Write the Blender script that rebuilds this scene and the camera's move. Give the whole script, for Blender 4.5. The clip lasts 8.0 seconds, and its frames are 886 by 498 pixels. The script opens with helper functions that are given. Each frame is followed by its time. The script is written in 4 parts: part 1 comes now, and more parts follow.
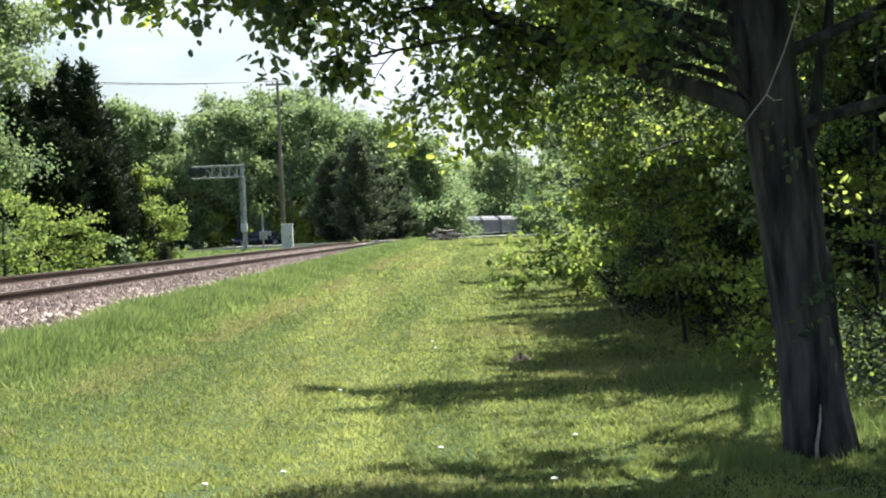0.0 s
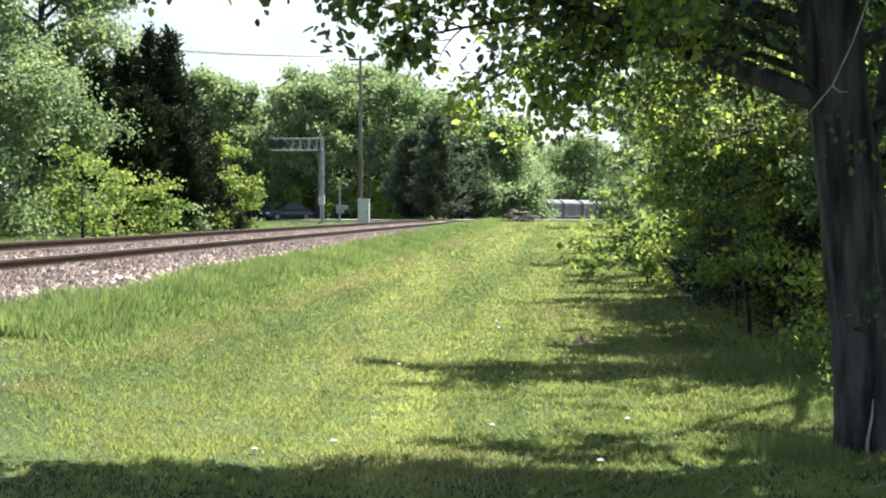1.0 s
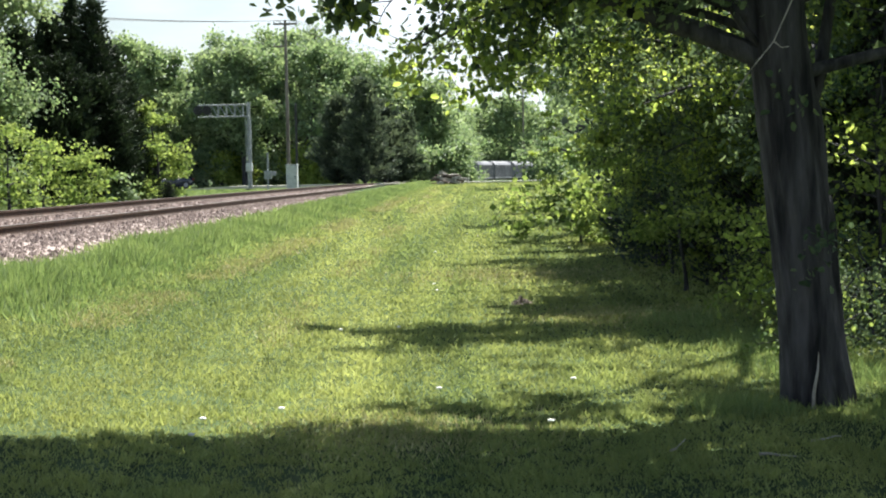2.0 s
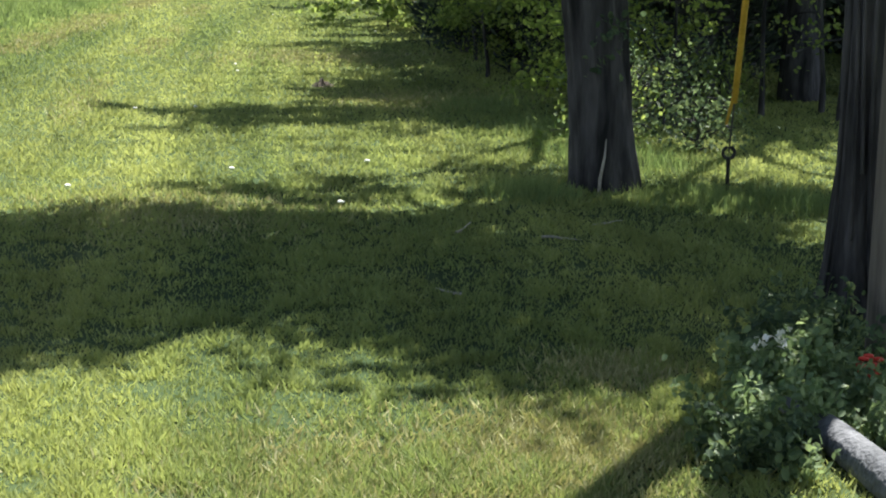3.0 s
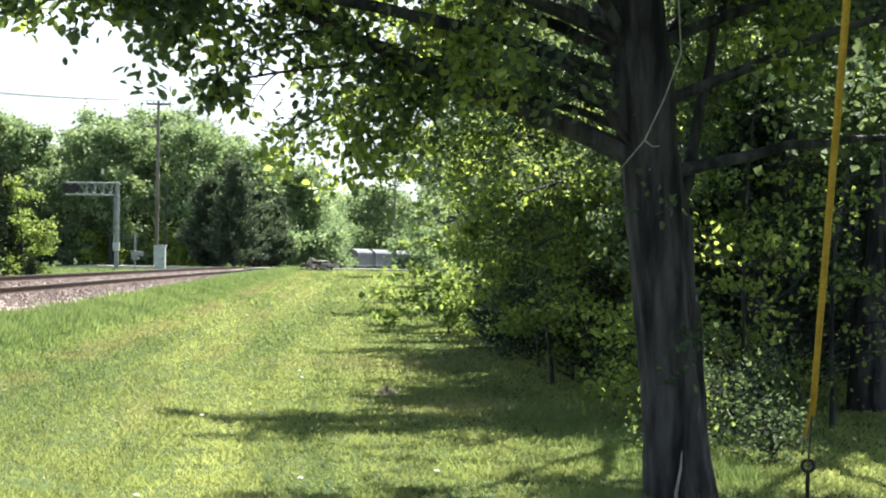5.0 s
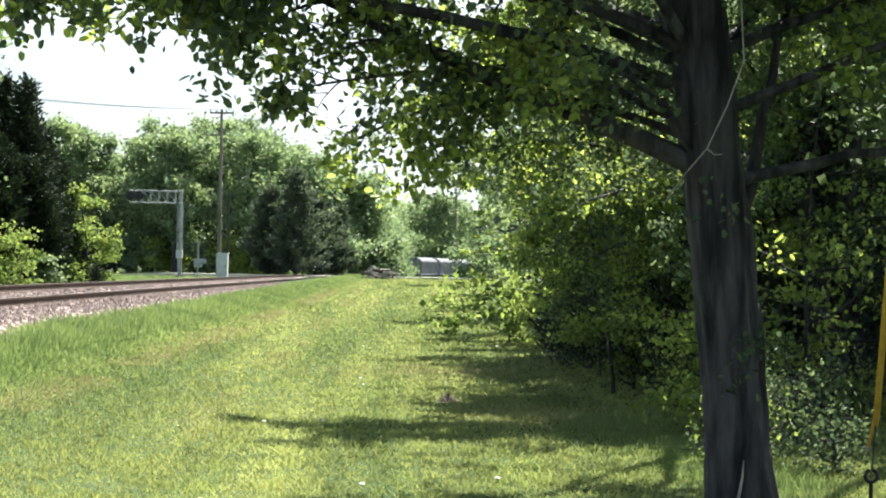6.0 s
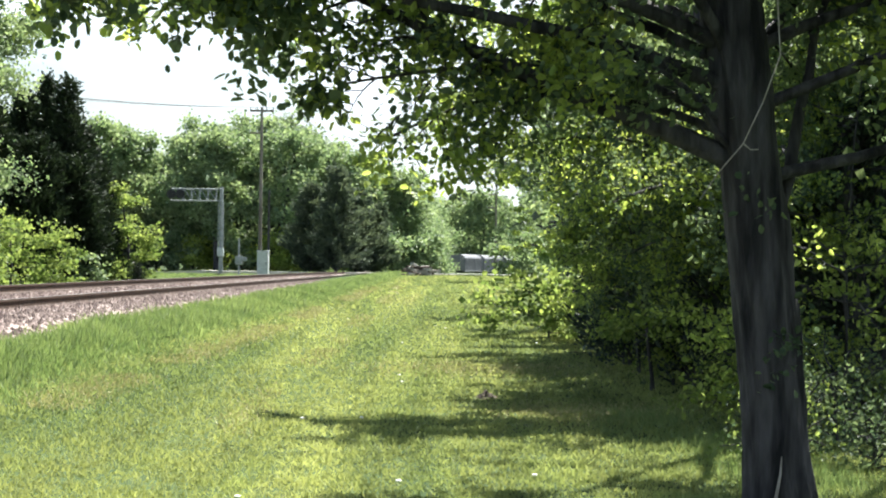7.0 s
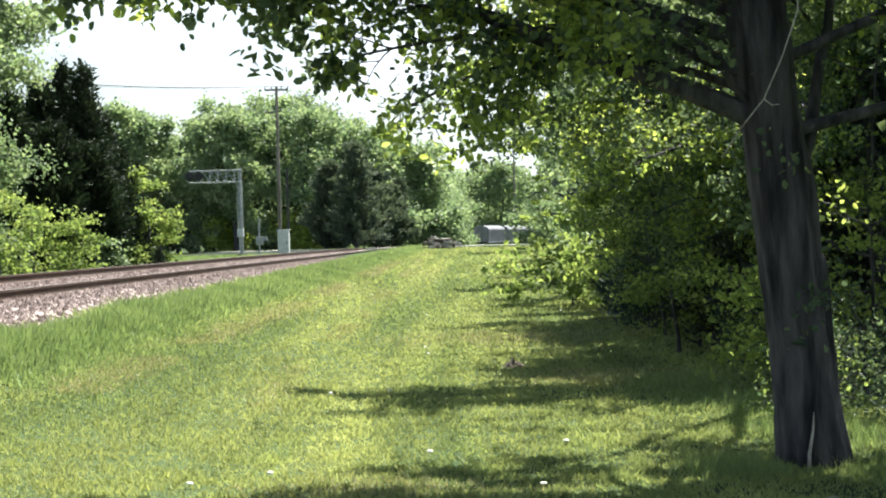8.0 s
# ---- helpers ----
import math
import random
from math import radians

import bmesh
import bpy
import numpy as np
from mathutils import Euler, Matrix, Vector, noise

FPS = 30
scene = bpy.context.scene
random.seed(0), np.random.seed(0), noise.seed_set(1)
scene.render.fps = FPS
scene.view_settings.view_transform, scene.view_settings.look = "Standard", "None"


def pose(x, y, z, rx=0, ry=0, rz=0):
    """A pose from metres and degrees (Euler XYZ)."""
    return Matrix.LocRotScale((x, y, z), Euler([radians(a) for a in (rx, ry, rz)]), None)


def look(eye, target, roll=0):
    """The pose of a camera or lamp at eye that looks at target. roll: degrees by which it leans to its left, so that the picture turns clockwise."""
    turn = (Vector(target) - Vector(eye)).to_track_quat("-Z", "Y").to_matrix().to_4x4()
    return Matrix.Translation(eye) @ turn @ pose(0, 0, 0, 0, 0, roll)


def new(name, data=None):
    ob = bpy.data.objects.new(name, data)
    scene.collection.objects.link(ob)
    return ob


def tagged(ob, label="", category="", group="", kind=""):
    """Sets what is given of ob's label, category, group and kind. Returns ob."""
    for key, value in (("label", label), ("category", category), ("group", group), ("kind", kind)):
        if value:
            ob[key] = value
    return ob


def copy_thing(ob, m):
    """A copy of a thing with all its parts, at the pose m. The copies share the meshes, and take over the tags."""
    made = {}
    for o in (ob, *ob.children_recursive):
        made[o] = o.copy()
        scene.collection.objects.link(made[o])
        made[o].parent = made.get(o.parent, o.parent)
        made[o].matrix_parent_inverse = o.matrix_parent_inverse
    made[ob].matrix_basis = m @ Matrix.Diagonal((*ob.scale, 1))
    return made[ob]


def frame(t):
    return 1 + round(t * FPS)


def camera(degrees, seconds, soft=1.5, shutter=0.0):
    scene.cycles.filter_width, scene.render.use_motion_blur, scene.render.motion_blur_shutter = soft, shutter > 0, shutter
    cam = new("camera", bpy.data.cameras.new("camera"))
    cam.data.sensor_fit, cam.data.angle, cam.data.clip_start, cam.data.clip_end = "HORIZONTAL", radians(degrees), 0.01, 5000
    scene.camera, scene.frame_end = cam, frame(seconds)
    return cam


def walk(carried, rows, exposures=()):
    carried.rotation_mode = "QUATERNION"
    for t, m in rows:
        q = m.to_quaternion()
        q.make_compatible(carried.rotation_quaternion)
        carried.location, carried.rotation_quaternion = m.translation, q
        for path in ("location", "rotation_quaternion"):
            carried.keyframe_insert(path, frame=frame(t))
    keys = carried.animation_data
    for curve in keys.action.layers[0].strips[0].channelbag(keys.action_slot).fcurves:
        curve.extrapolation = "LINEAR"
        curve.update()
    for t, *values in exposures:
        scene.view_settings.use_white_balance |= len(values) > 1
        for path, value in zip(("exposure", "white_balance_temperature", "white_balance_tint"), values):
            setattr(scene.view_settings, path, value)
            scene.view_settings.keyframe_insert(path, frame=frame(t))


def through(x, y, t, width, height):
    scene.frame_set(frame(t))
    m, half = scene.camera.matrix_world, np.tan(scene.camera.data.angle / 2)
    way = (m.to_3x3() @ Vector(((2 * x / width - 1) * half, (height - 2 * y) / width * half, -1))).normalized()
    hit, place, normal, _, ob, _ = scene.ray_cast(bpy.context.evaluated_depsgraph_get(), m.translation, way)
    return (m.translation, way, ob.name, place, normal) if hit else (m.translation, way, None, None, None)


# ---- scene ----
cam = camera(31.0, 8.0, soft=2.0)


def view(x, y, z, yaw, pitch, roll):
    a, b = radians(yaw), radians(pitch)
    ahead = Vector((-math.sin(a) * math.cos(b), math.cos(a) * math.cos(b), math.sin(b)))
    return look((x, y, z), Vector((x, y, z)) + ahead * 10, roll)


walk(cam, [
    (0, view(-0.055, -0.046, 1.637, 0.865, -0.699, -2.401)),
    (0.5, view(0.024, -0.076, 1.622, 1.042, 0.144, -0.226)),
    (1, view(0.078, -0.099, 1.613, 3.638, -1.349, 0.040)),
    (1.2, view(0.063, -0.096, 1.611, 4.211, -1.689, -0.535)),
    (2.3, view(-0.053, -0.024, 1.611, -1.157, -4.127, -0.698)),
    (2.5, view(-0.013, -0.020, 1.586, -2.804, -5.977, 0.012)),
    (3, view(0.083, -0.021, 1.580, -5.723, -10.393, 0.750)),
    (3.5, view(0.044, 0.027, 1.568, -5.126, -10.413, 0.316)),
    (4, view(-0.020, 0.066, 1.580, -5.303, -6.764, 1.190)),
    (4.5, view(-0.036, 0.080, 1.602, -4.735, -1.403, 1.166)),
    (5, view(-0.032, 0.065, 1.613, -3.625, 0.461, 0.805)),
    (6.5, view(-0.041, 0.015, 1.601, -0.583, 0.746, 1.107)),
    (7, view(-0.005, 0.024, 1.606, 0.018, 0.597, 0.801)),
    (7.5, view(-0.007, 0.054, 1.600, 0.206, 0.712, 0.115)),
    (8, view(-0.027, 0.061, 1.580, 0.742, -0.376, -1.474)),
], [(0, 1.7), (0.5, 1.75), (1.2, 1.95), (2.5, 1.65), (3.0, 1.75), (3.5, 1.75), (4.0, 1.85), (4.5, 2.1), (5.0, 2.05), (6.5, 2.0), (8, 1.97)])

# ---- light ----
SUN_AZ, SUN_EL = radians(33), radians(58)   # to the right of +y, above the horizon
world = bpy.data.worlds.new("world")
scene.world = world
world.use_nodes = True
sky = world.node_tree.nodes.new("ShaderNodeTexSky")
sky.sky_type, sky.sun_disc = "NISHITA", False
sky.sun_elevation, sky.sun_rotation = SUN_EL, SUN_AZ
sky.air_density, sky.dust_density, sky.ozone_density = 1.3, 0.8, 2.0
back = world.node_tree.nodes["Background"]
back.inputs["Strength"].default_value = 0.036
# thin bright cloud over the blue
wn, wlink = world.node_tree.nodes, world.node_tree.links.new
w_coord, w_map, w_noise, w_ramp, w_mix = (wn.new(k) for k in ("ShaderNodeTexCoord", "ShaderNodeMapping", "ShaderNodeTexNoise", "ShaderNodeValToRGB", "ShaderNodeMix"))
w_map.inputs["Scale"].default_value = (2.0, 2.0, 7.0)
w_noise.inputs["Scale"].default_value, w_noise.inputs["Detail"].default_value = 1.7, 6
w_ramp.color_ramp.elements[0].position, w_ramp.color_ramp.elements[1].position = 0.33, 0.60
w_mix.data_type = "RGBA"
w_mix.inputs[7].default_value = (10.4, 11.5, 12.8, 1)
# the cloud thins out towards the zenith
w_sep, w_fade, w_mul = (wn.new(k) for k in ("ShaderNodeSeparateXYZ", "ShaderNodeMapRange", "ShaderNodeMath"))
w_fade.inputs["From Min"].default_value, w_fade.inputs["From Max"].default_value = 0.22, 0.38
w_fade.inputs["To Min"].default_value, w_fade.inputs["To Max"].default_value = 1.0, 0.1
w_mul.operation = "MULTIPLY"
wlink(w_coord.outputs["Generated"], w_map.inputs[0])
wlink(w_map.outputs[0], w_noise.inputs["Vector"])
wlink(w_noise.outputs["Fac"], w_ramp.inputs[0])
wlink(w_coord.outputs["Generated"], w_sep.inputs[0])
wlink(w_sep.outputs["Z"], w_fade.inputs["Value"])
wlink(w_ramp.outputs[0], w_mul.inputs[0])
wlink(w_fade.outputs[0], w_mul.inputs[1])
wlink(w_mul.outputs[0], w_mix.inputs[0])
wlink(sky.outputs[0], w_mix.inputs[6])
wlink(w_mix.outputs[2], back.inputs[0])
to_sun = Vector((math.sin(SUN_AZ) * math.cos(SUN_EL), math.cos(SUN_AZ) * math.cos(SUN_EL), math.sin(SUN_EL)))
sun = new("sun", bpy.data.lights.new("sun", "SUN"))
sun.data.energy, sun.data.angle, sun.data.color = 5.0, radians(0.53), (1.0, 0.97, 0.90)
sun.matrix_world = look((0, 0, 60), Vector((0, 0, 60)) - to_sun)


# ---- materials ----
def material(name, low, high, rough=0.8, scale=6.0, grain=60.0, bump=0.3, metal=0.0, random_by="", through=0.0, third=None, stretch=(1, 1, 1), spec=0.3, vary=0.34):
    """Two colours mixed by coarse noise, a fine grain over them, and relief. through: light let through (leaves)."""
    mat = bpy.data.materials.new(name)
    mat.use_nodes = True
    nt = mat.node_tree
    n, link = nt.nodes, nt.links.new
    bsdf = n["Principled BSDF"]
    coord = n.new("ShaderNodeTexCoord")
    mapping = n.new("ShaderNodeMapping")
    mapping.inputs["Scale"].default_value = stretch
    link(coord.outputs["Object"], mapping.inputs[0])
    big, fine = n.new("ShaderNodeTexNoise"), n.new("ShaderNodeTexNoise")
    for tex, s, d in ((big, scale, 5), (fine, grain, 3)):
        tex.inputs["Scale"].default_value, tex.inputs["Detail"].default_value = s, d
        link(mapping.outputs[0], tex.inputs["Vector"])
    ramp = n.new("ShaderNodeValToRGB")
    ramp.color_ramp.elements[0].position, ramp.color_ramp.elements[1].position = 0.36, 0.64
    ramp.color_ramp.elements[0].color, ramp.color_ramp.elements[1].color = (*low, 1), (*high, 1)
    if third:
        e = ramp.color_ramp.elements.new(0.75)
        e.color = (*third, 1)
    factor = big.outputs["Fac"]
    if random_by:
        geo = n.new("ShaderNodeNewGeometry") if random_by == "island" else n.new("ShaderNodeObjectInfo")
        mix = n.new("ShaderNodeMath")
        mix.operation = "MULTIPLY_ADD"
        link(geo.outputs["Random Per Island" if random_by == "island" else "Random"], mix.inputs[0])
        mix.inputs[1].default_value = vary
        sub = n.new("ShaderNodeMath")
        sub.operation = "SUBTRACT"
        link(factor, sub.inputs[0])
        sub.inputs[1].default_value = vary / 2
        link(sub.outputs[0], mix.inputs[2])
        factor = mix.outputs[0]
    link(factor, ramp.inputs[0])
    over = n.new("ShaderNodeMix")
    over.data_type, over.blend_type = "RGBA", "OVERLAY"
    over.inputs[0].default_value = 0.45
    link(ramp.outputs[0], over.inputs[6])
    link(fine.outputs["Fac"], over.inputs[7])
    link(over.outputs[2], bsdf.inputs["Base Color"])
    bsdf.inputs["Roughness"].default_value, bsdf.inputs["Metallic"].default_value = rough, metal
    bsdf.inputs["Specular IOR Level"].default_value = spec
    if bump:
        relief = n.new("ShaderNodeBump")
        relief.inputs["Strength"].default_value, relief.inputs["Distance"].default_value = bump, 0.02
        link(fine.outputs["Fac"], relief.inputs["Height"])
        link(relief.outputs[0], bsdf.inputs["Normal"])
    if through:
        leaf = n.new("ShaderNodeBsdfTranslucent")
        tint = n.new("ShaderNodeMix")
        tint.data_type, tint.blend_type = "RGBA", "MULTIPLY"
        tint.inputs[0].default_value = 1.0
        tint.inputs[7].default_value = (1.2, 1.15, 0.85, 1)
        link(over.outputs[2], tint.inputs[6])
        link(tint.outputs[2], leaf.inputs[0])
        blend = n.new("ShaderNodeMixShader")
        blend.inputs[0].default_value = through
        link(bsdf.outputs[0], blend.inputs[1])
        link(leaf.outputs[0], blend.inputs[2])
        link(blend.outputs[0], n["Material Output"].inputs["Surface"])
    return mat


M_LAWN = material("lawn", (0.034, 0.054, 0.025), (0.060, 0.084, 0.037), 0.95, 0.8, 9, 0.5, third=(0.085, 0.082, 0.042), stretch=(1, 0.06, 1), spec=0.03)
M_BLADE = material("grass_blade", (0.18, 0.237, 0.094), (0.325, 0.366, 0.142), 0.6, 0.85, 2.2, 0, random_by="island", through=0.42, third=(0.345, 0.375, 0.17), stretch=(1, 0.055, 1), vary=0.16, spec=0.08)
M_TALL = material("tall_grass", (0.135, 0.205, 0.08), (0.24, 0.315, 0.13), 0.6, 0.5, 3, 0, random_by="island", through=0.42)
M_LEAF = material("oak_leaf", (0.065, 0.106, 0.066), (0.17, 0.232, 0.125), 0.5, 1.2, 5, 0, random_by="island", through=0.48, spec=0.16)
# yellow-green of young leaves, brightened further to stand in for sunlit sprays
M_YOUNG = material("young_and_lit_leaf", (0.21, 0.30, 0.075), (0.38, 0.47, 0.13), 0.45, 1.2, 5, 0, random_by="island", through=0.62, spec=0.4)
M_FRESH = material("spring_leaf", (0.12, 0.185, 0.055), (0.25, 0.32, 0.105), 0.6, 1.2, 5, 0, random_by="island", through=0.52, spec=0.1)
# paler and bluer than oak_leaf: distance haze is put into the colour
M_MID = material("haze_tinted_leaf", (0.128, 0.20, 0.105), (0.265, 0.345, 0.195), 0.5, 0.4, 5, 0, random_by="island", through=0.5)
M_CEDAR = material("cedar_needle", (0.012, 0.022, 0.012), (0.03, 0.05, 0.024), 0.7, 0.8, 5, 0, random_by="island", through=0.15)
# pine needles, their colour lifted for the same haze
M_PINE = material("pine_needle", (0.055, 0.08, 0.06), (0.11, 0.145, 0.095), 0.7, 0.8, 5, 0, random_by="island", through=0.3)
# foliage inside the wood: the shade there is put into this colour
M_SHADE = material("shade_toned_foliage", (0.028, 0.042, 0.035), (0.070, 0.095, 0.070), 0.7, 0.8, 5, 0, random_by="island", through=0.12)
M_BARK = material("bark", (0.015, 0.015, 0.017), (0.084, 0.082, 0.086), 0.95, 9, 34, 1.0, stretch=(1, 1, 0.16))
M_WOOD = material("weathered_wood", (0.11, 0.095, 0.08), (0.22, 0.20, 0.175), 0.9, 4, 60, 0.6, stretch=(1, 1, 0.08))
M_TIE = material("tie_wood", (0.06, 0.045, 0.035), (0.14, 0.11, 0.085), 0.9, 4, 40, 0.6, random_by="object")
M_RAIL = material("rusty_rail", (0.03, 0.017, 0.012), (0.06, 0.033, 0.022), 0.75, 8, 60, 0.3)
M_STEEL = material("rail_head_steel", (0.20, 0.19, 0.18), (0.32, 0.31, 0.29), 0.45, 8, 80, 0.1, metal=1.0)
M_STONE = material("ballast", (0.115, 0.086, 0.078), (0.235, 0.185, 0.168), 0.9, 5, 60, 0.5, random_by="island", third=(0.28, 0.235, 0.215))
M_ALU = material("aluminium", (0.22, 0.235, 0.24), (0.32, 0.335, 0.34), 0.55, 4, 60, 0.05, metal=0.2)
M_GALV = material("galvanised_paint", (0.40, 0.42, 0.42), (0.52, 0.54, 0.54), 0.5, 3, 40, 0.05)
M_BLACK = material("black_paint", (0.012, 0.012, 0.013), (0.03, 0.03, 0.032), 0.5, 4, 40, 0.1)
M_YELLOW = material("yellow_plastic", (0.44, 0.27, 0.03), (0.58, 0.37, 0.05), 0.5, 3, 40, 0.05)
M_CAR = material("hopper_grey", (0.11, 0.115, 0.13), (0.17, 0.175, 0.19), 0.6, 0.5, 9, 0.1)
M_STRAW = material("dry_grass", (0.27, 0.27, 0.125), (0.40, 0.385, 0.21), 0.8, 1.5, 9, 0, random_by="island", through=0.25)


# ---- building helpers ----
def part(name, bm, mat, parent=None, label=""):
    me = bpy.data.meshes.new(name)
    bm.to_mesh(me)
    bm.free()
    me.materials.append(mat)
    ob = new(name, me)
    ob.parent = parent
    if label:
        ob["label"] = label
    return ob


def raw(name, verts, faces, mat, parent=None, label="", smooth=False):
    """A mesh from numpy arrays: verts (n, 3), faces (m, k) all of one size."""
    me = bpy.data.meshes.new(name)
    verts, faces = np.asarray(verts, np.float32), np.asarray(faces, np.int32)
    m, k = faces.shape
    me.vertices.add(len(verts))
    me.vertices.foreach_set("co", verts.ravel())
    me.loops.add(m * k)
    me.loops.foreach_set("vertex_index", faces.ravel())
    me.polygons.add(m)
    me.polygons.foreach_set("loop_start", np.arange(0, m * k, k, dtype=np.int32))
    me.polygons.foreach_set("use_smooth", np.full(m, smooth))
    me.update(calc_edges=True)
    me.materials.append(mat)
    ob = new(name, me)
    ob.parent = parent
    if label:
        ob["label"] = label
    return ob


def empty(name, x, y, z, rz=0.0):
    ob = new(name)
    ob.empty_display_size = 0.2
    ob.matrix_basis = pose(x, y, z, 0, 0, rz)
    return ob


def box(bm, x, y, z, dx, dy, dz, bevel=0.0, m=None):
    """A box with its middle at x, y, z."""
    made = bmesh.ops.create_cube(bm, size=1, matrix=(m or Matrix()) @ Matrix.Translation((x, y, z)) @ Matrix.Diagonal((dx, dy, dz, 1)))
    if bevel:
        edges = list({e for v in made["verts"] for e in v.link_edges})
        bmesh.ops.bevel(bm, geom=edges, offset=bevel, segments=2, affect="EDGES", profile=0.6)


def rod(bm, a, b, r1, r2=None, sides=10):
    """A straight tapered rod from a to b."""
    a, b = Vector(a), Vector(b)
    m = Matrix.Translation((a + b) / 2) @ (b - a).to_track_quat("Z", "Y").to_matrix().to_4x4()
    bmesh.ops.create_cone(bm, cap_ends=True, segments=sides, radius1=r1, radius2=r1 if r2 is None else r2, depth=(b - a).length, matrix=m)


def tubes(lines, sides=7):
    """Verts and faces of bent tapered tubes: each line is (points, radii)."""
    V, F, base = [], [], 0
    for points, radii in lines:
        p = np.asarray(points, float)
        d = np.gradient(p, axis=0)
        d /= np.linalg.norm(d, axis=1, keepdims=True) + 1e-9
        ref = np.array([0, 0, 1.0]) if abs(d[0, 2]) < 0.8 else np.array([1.0, 0, 0])
        u = np.cross(d, ref)
        u /= np.linalg.norm(u, axis=1, keepdims=True) + 1e-9
        w = np.cross(d, u)
        a = np.linspace(0, 2 * np.pi, sides, endpoint=False)
        ring = p[:, None] + np.asarray(radii)[:, None, None] * (np.cos(a)[None, :, None] * u[:, None] + np.sin(a)[None, :, None] * w[:, None])
        V.append(ring.reshape(-1, 3))
        n = len(p)
        i, j = np.meshgrid(np.arange(n - 1), np.arange(sides), indexing="ij")
        q = np.stack([i * sides + j, i * sides + (j + 1) % sides, (i + 1) * sides + (j + 1) % sides, (i + 1) * sides + j], -1).reshape(-1, 4)
        F.append(q + base)
        base += n * sides
    return np.concatenate(V), np.concatenate(F)


def leaf_mesh(centres, size, rng, up=0.6, narrow=0.5, along=None):
    """Folded leaves of four corners, one at each centre."""
    n = len(centres)
    d = rng.normal(size=(n, 3)) if along is None else along + 0.45 * rng.normal(size=(n, 3))
    d[:, 2] -= 0.25
    d /= np.linalg.norm(d, axis=1, keepdims=True) + 1e-9
    nrm = rng.normal(size=(n, 3)) + np.array([0, 0, up * 2])
    side = np.cross(d, nrm)
    side /= np.linalg.norm(side, axis=1, keepdims=True) + 1e-9
    nrm = np.cross(side, d)
    s = (size * rng.uniform(0.6, 1.3, n))[:, None]
    c = np.asarray(centres)
    fold = nrm * s * 0.18
    v = np.stack([c, c + d * s * 0.55 + side * s * narrow + fold, c + d * s, c + d * s * 0.5 - side * s * narrow + fold], 1).reshape(-1, 3)
    k = np.arange(n)[:, None] * 4
    f = np.concatenate([k + [0, 1, 2], k + [0, 2, 3]])
    return v, f


def round_leaf_mesh(centres, size, rng, up=0.5):
    """Rounded leaves of six corners, for the nearest trees and weeds."""
    n = len(centres)
    d = rng.normal(size=(n, 3))
    d[:, 2] -= 0.35
    d /= np.linalg.norm(d, axis=1, keepdims=True) + 1e-9
    nrm = rng.normal(size=(n, 3)) + np.array([0, 0, up * 2])
    side = np.cross(d, nrm)
    side /= np.linalg.norm(side, axis=1, keepdims=True) + 1e-9
    nrm = np.cross(side, d)
    s = (size * rng.uniform(0.55, 1.3, n))[:, None]
    c = np.asarray(centres)
    w = rng.uniform(0.30, 0.42, n)[:, None]
    fold, curl = nrm * s * 0.12, nrm * s * -0.1
    v = np.stack([c, c + d * s * 0.3 + side * s * w * 0.85 + fold, c + d * s * 0.75 + side * s * w * 0.8 + fold + curl, c + d * s + curl, c + d * s * 0.75 - side * s * w * 0.8 + fold + curl, c + d * s * 0.3 - side * s * w * 0.85 + fold], 1).reshape(-1, 3)
    k = np.arange(n)[:, None] * 6
    f = np.concatenate([k + q for q in ([0, 1, 2], [0, 2, 3], [0, 3, 4], [0, 4, 5])])
    return v, f


def smooth(a, b, x):
    t = np.clip((np.asarray(x, float) - a) / (b - a), 0, 1)
    return t * t * (3 - 2 * t)


# ---- the lie of the land ----
def track_x(y):
    """The middle of the track; it bends to the right far off."""
    y = np.asarray(y, float)
    return -8.2 + 0.012 * y + 0.00009 * np.clip(y - 40, 0, 90) ** 2 + 0.0018 * np.clip(y - 254, 0, 200) ** 2


def dip(y):
    """The land falls away past the crossing."""
    return 1.55 * smooth(150, 285, y)


def ground_z(x, y):
    x, y = np.asarray(x, float), np.asarray(y, float)
    s = track_x(np.clip(y, -30, 400)) - x      # metres beyond the track's middle, to the left
    a = 0.92 * smooth(8, 120, y)
    b = 0.50 * smooth(-7.0, -2.6, s)
    z = a + b * (1 - a / 0.92)
    beyond = smooth(2.2, 4.0, s)
    z = z + beyond * (0.66 + 0.2 * smooth(125, 150, y) - z)
    z = z - dip(y)
    return z + 0.02 * np.sin(x * 1.3 + 0.4 * y) * np.sin(0.7 * y - x * 0.5) * smooth(3, 9, y) * (1 - smooth(18, 30, y))


def ground():
    """One sheet, fine near the walk and coarse towards the horizon."""
    xs = np.concatenate([-np.geomspace(2500, 30, 14), np.linspace(-26, 14, 81), np.geomspace(18, 2500, 14)])
    ys = np.concatenate([-np.geomspace(2500, 12, 12), np.linspace(-8, 60, 137), np.geomspace(63, 2600, 34)])
    X, Y = np.meshgrid(xs, ys, indexing="ij")
    Z = ground_z(X, Y)
    nx, ny = len(xs), len(ys)
    i, j = np.meshgrid(np.arange(nx - 1), np.arange(ny - 1), indexing="ij")
    f = np.stack([i * ny + j, (i + 1) * ny + j, (i + 1) * ny + j + 1, i * ny + j + 1], -1).reshape(-1, 4)
    ob = raw("ground", np.stack([X, Y, Z], -1).reshape(-1, 3), f, M_LAWN, smooth=True)
    return tagged(ob, "mown green lawn with worn straw-coloured patches", "lawn", kind="structure")


ground()


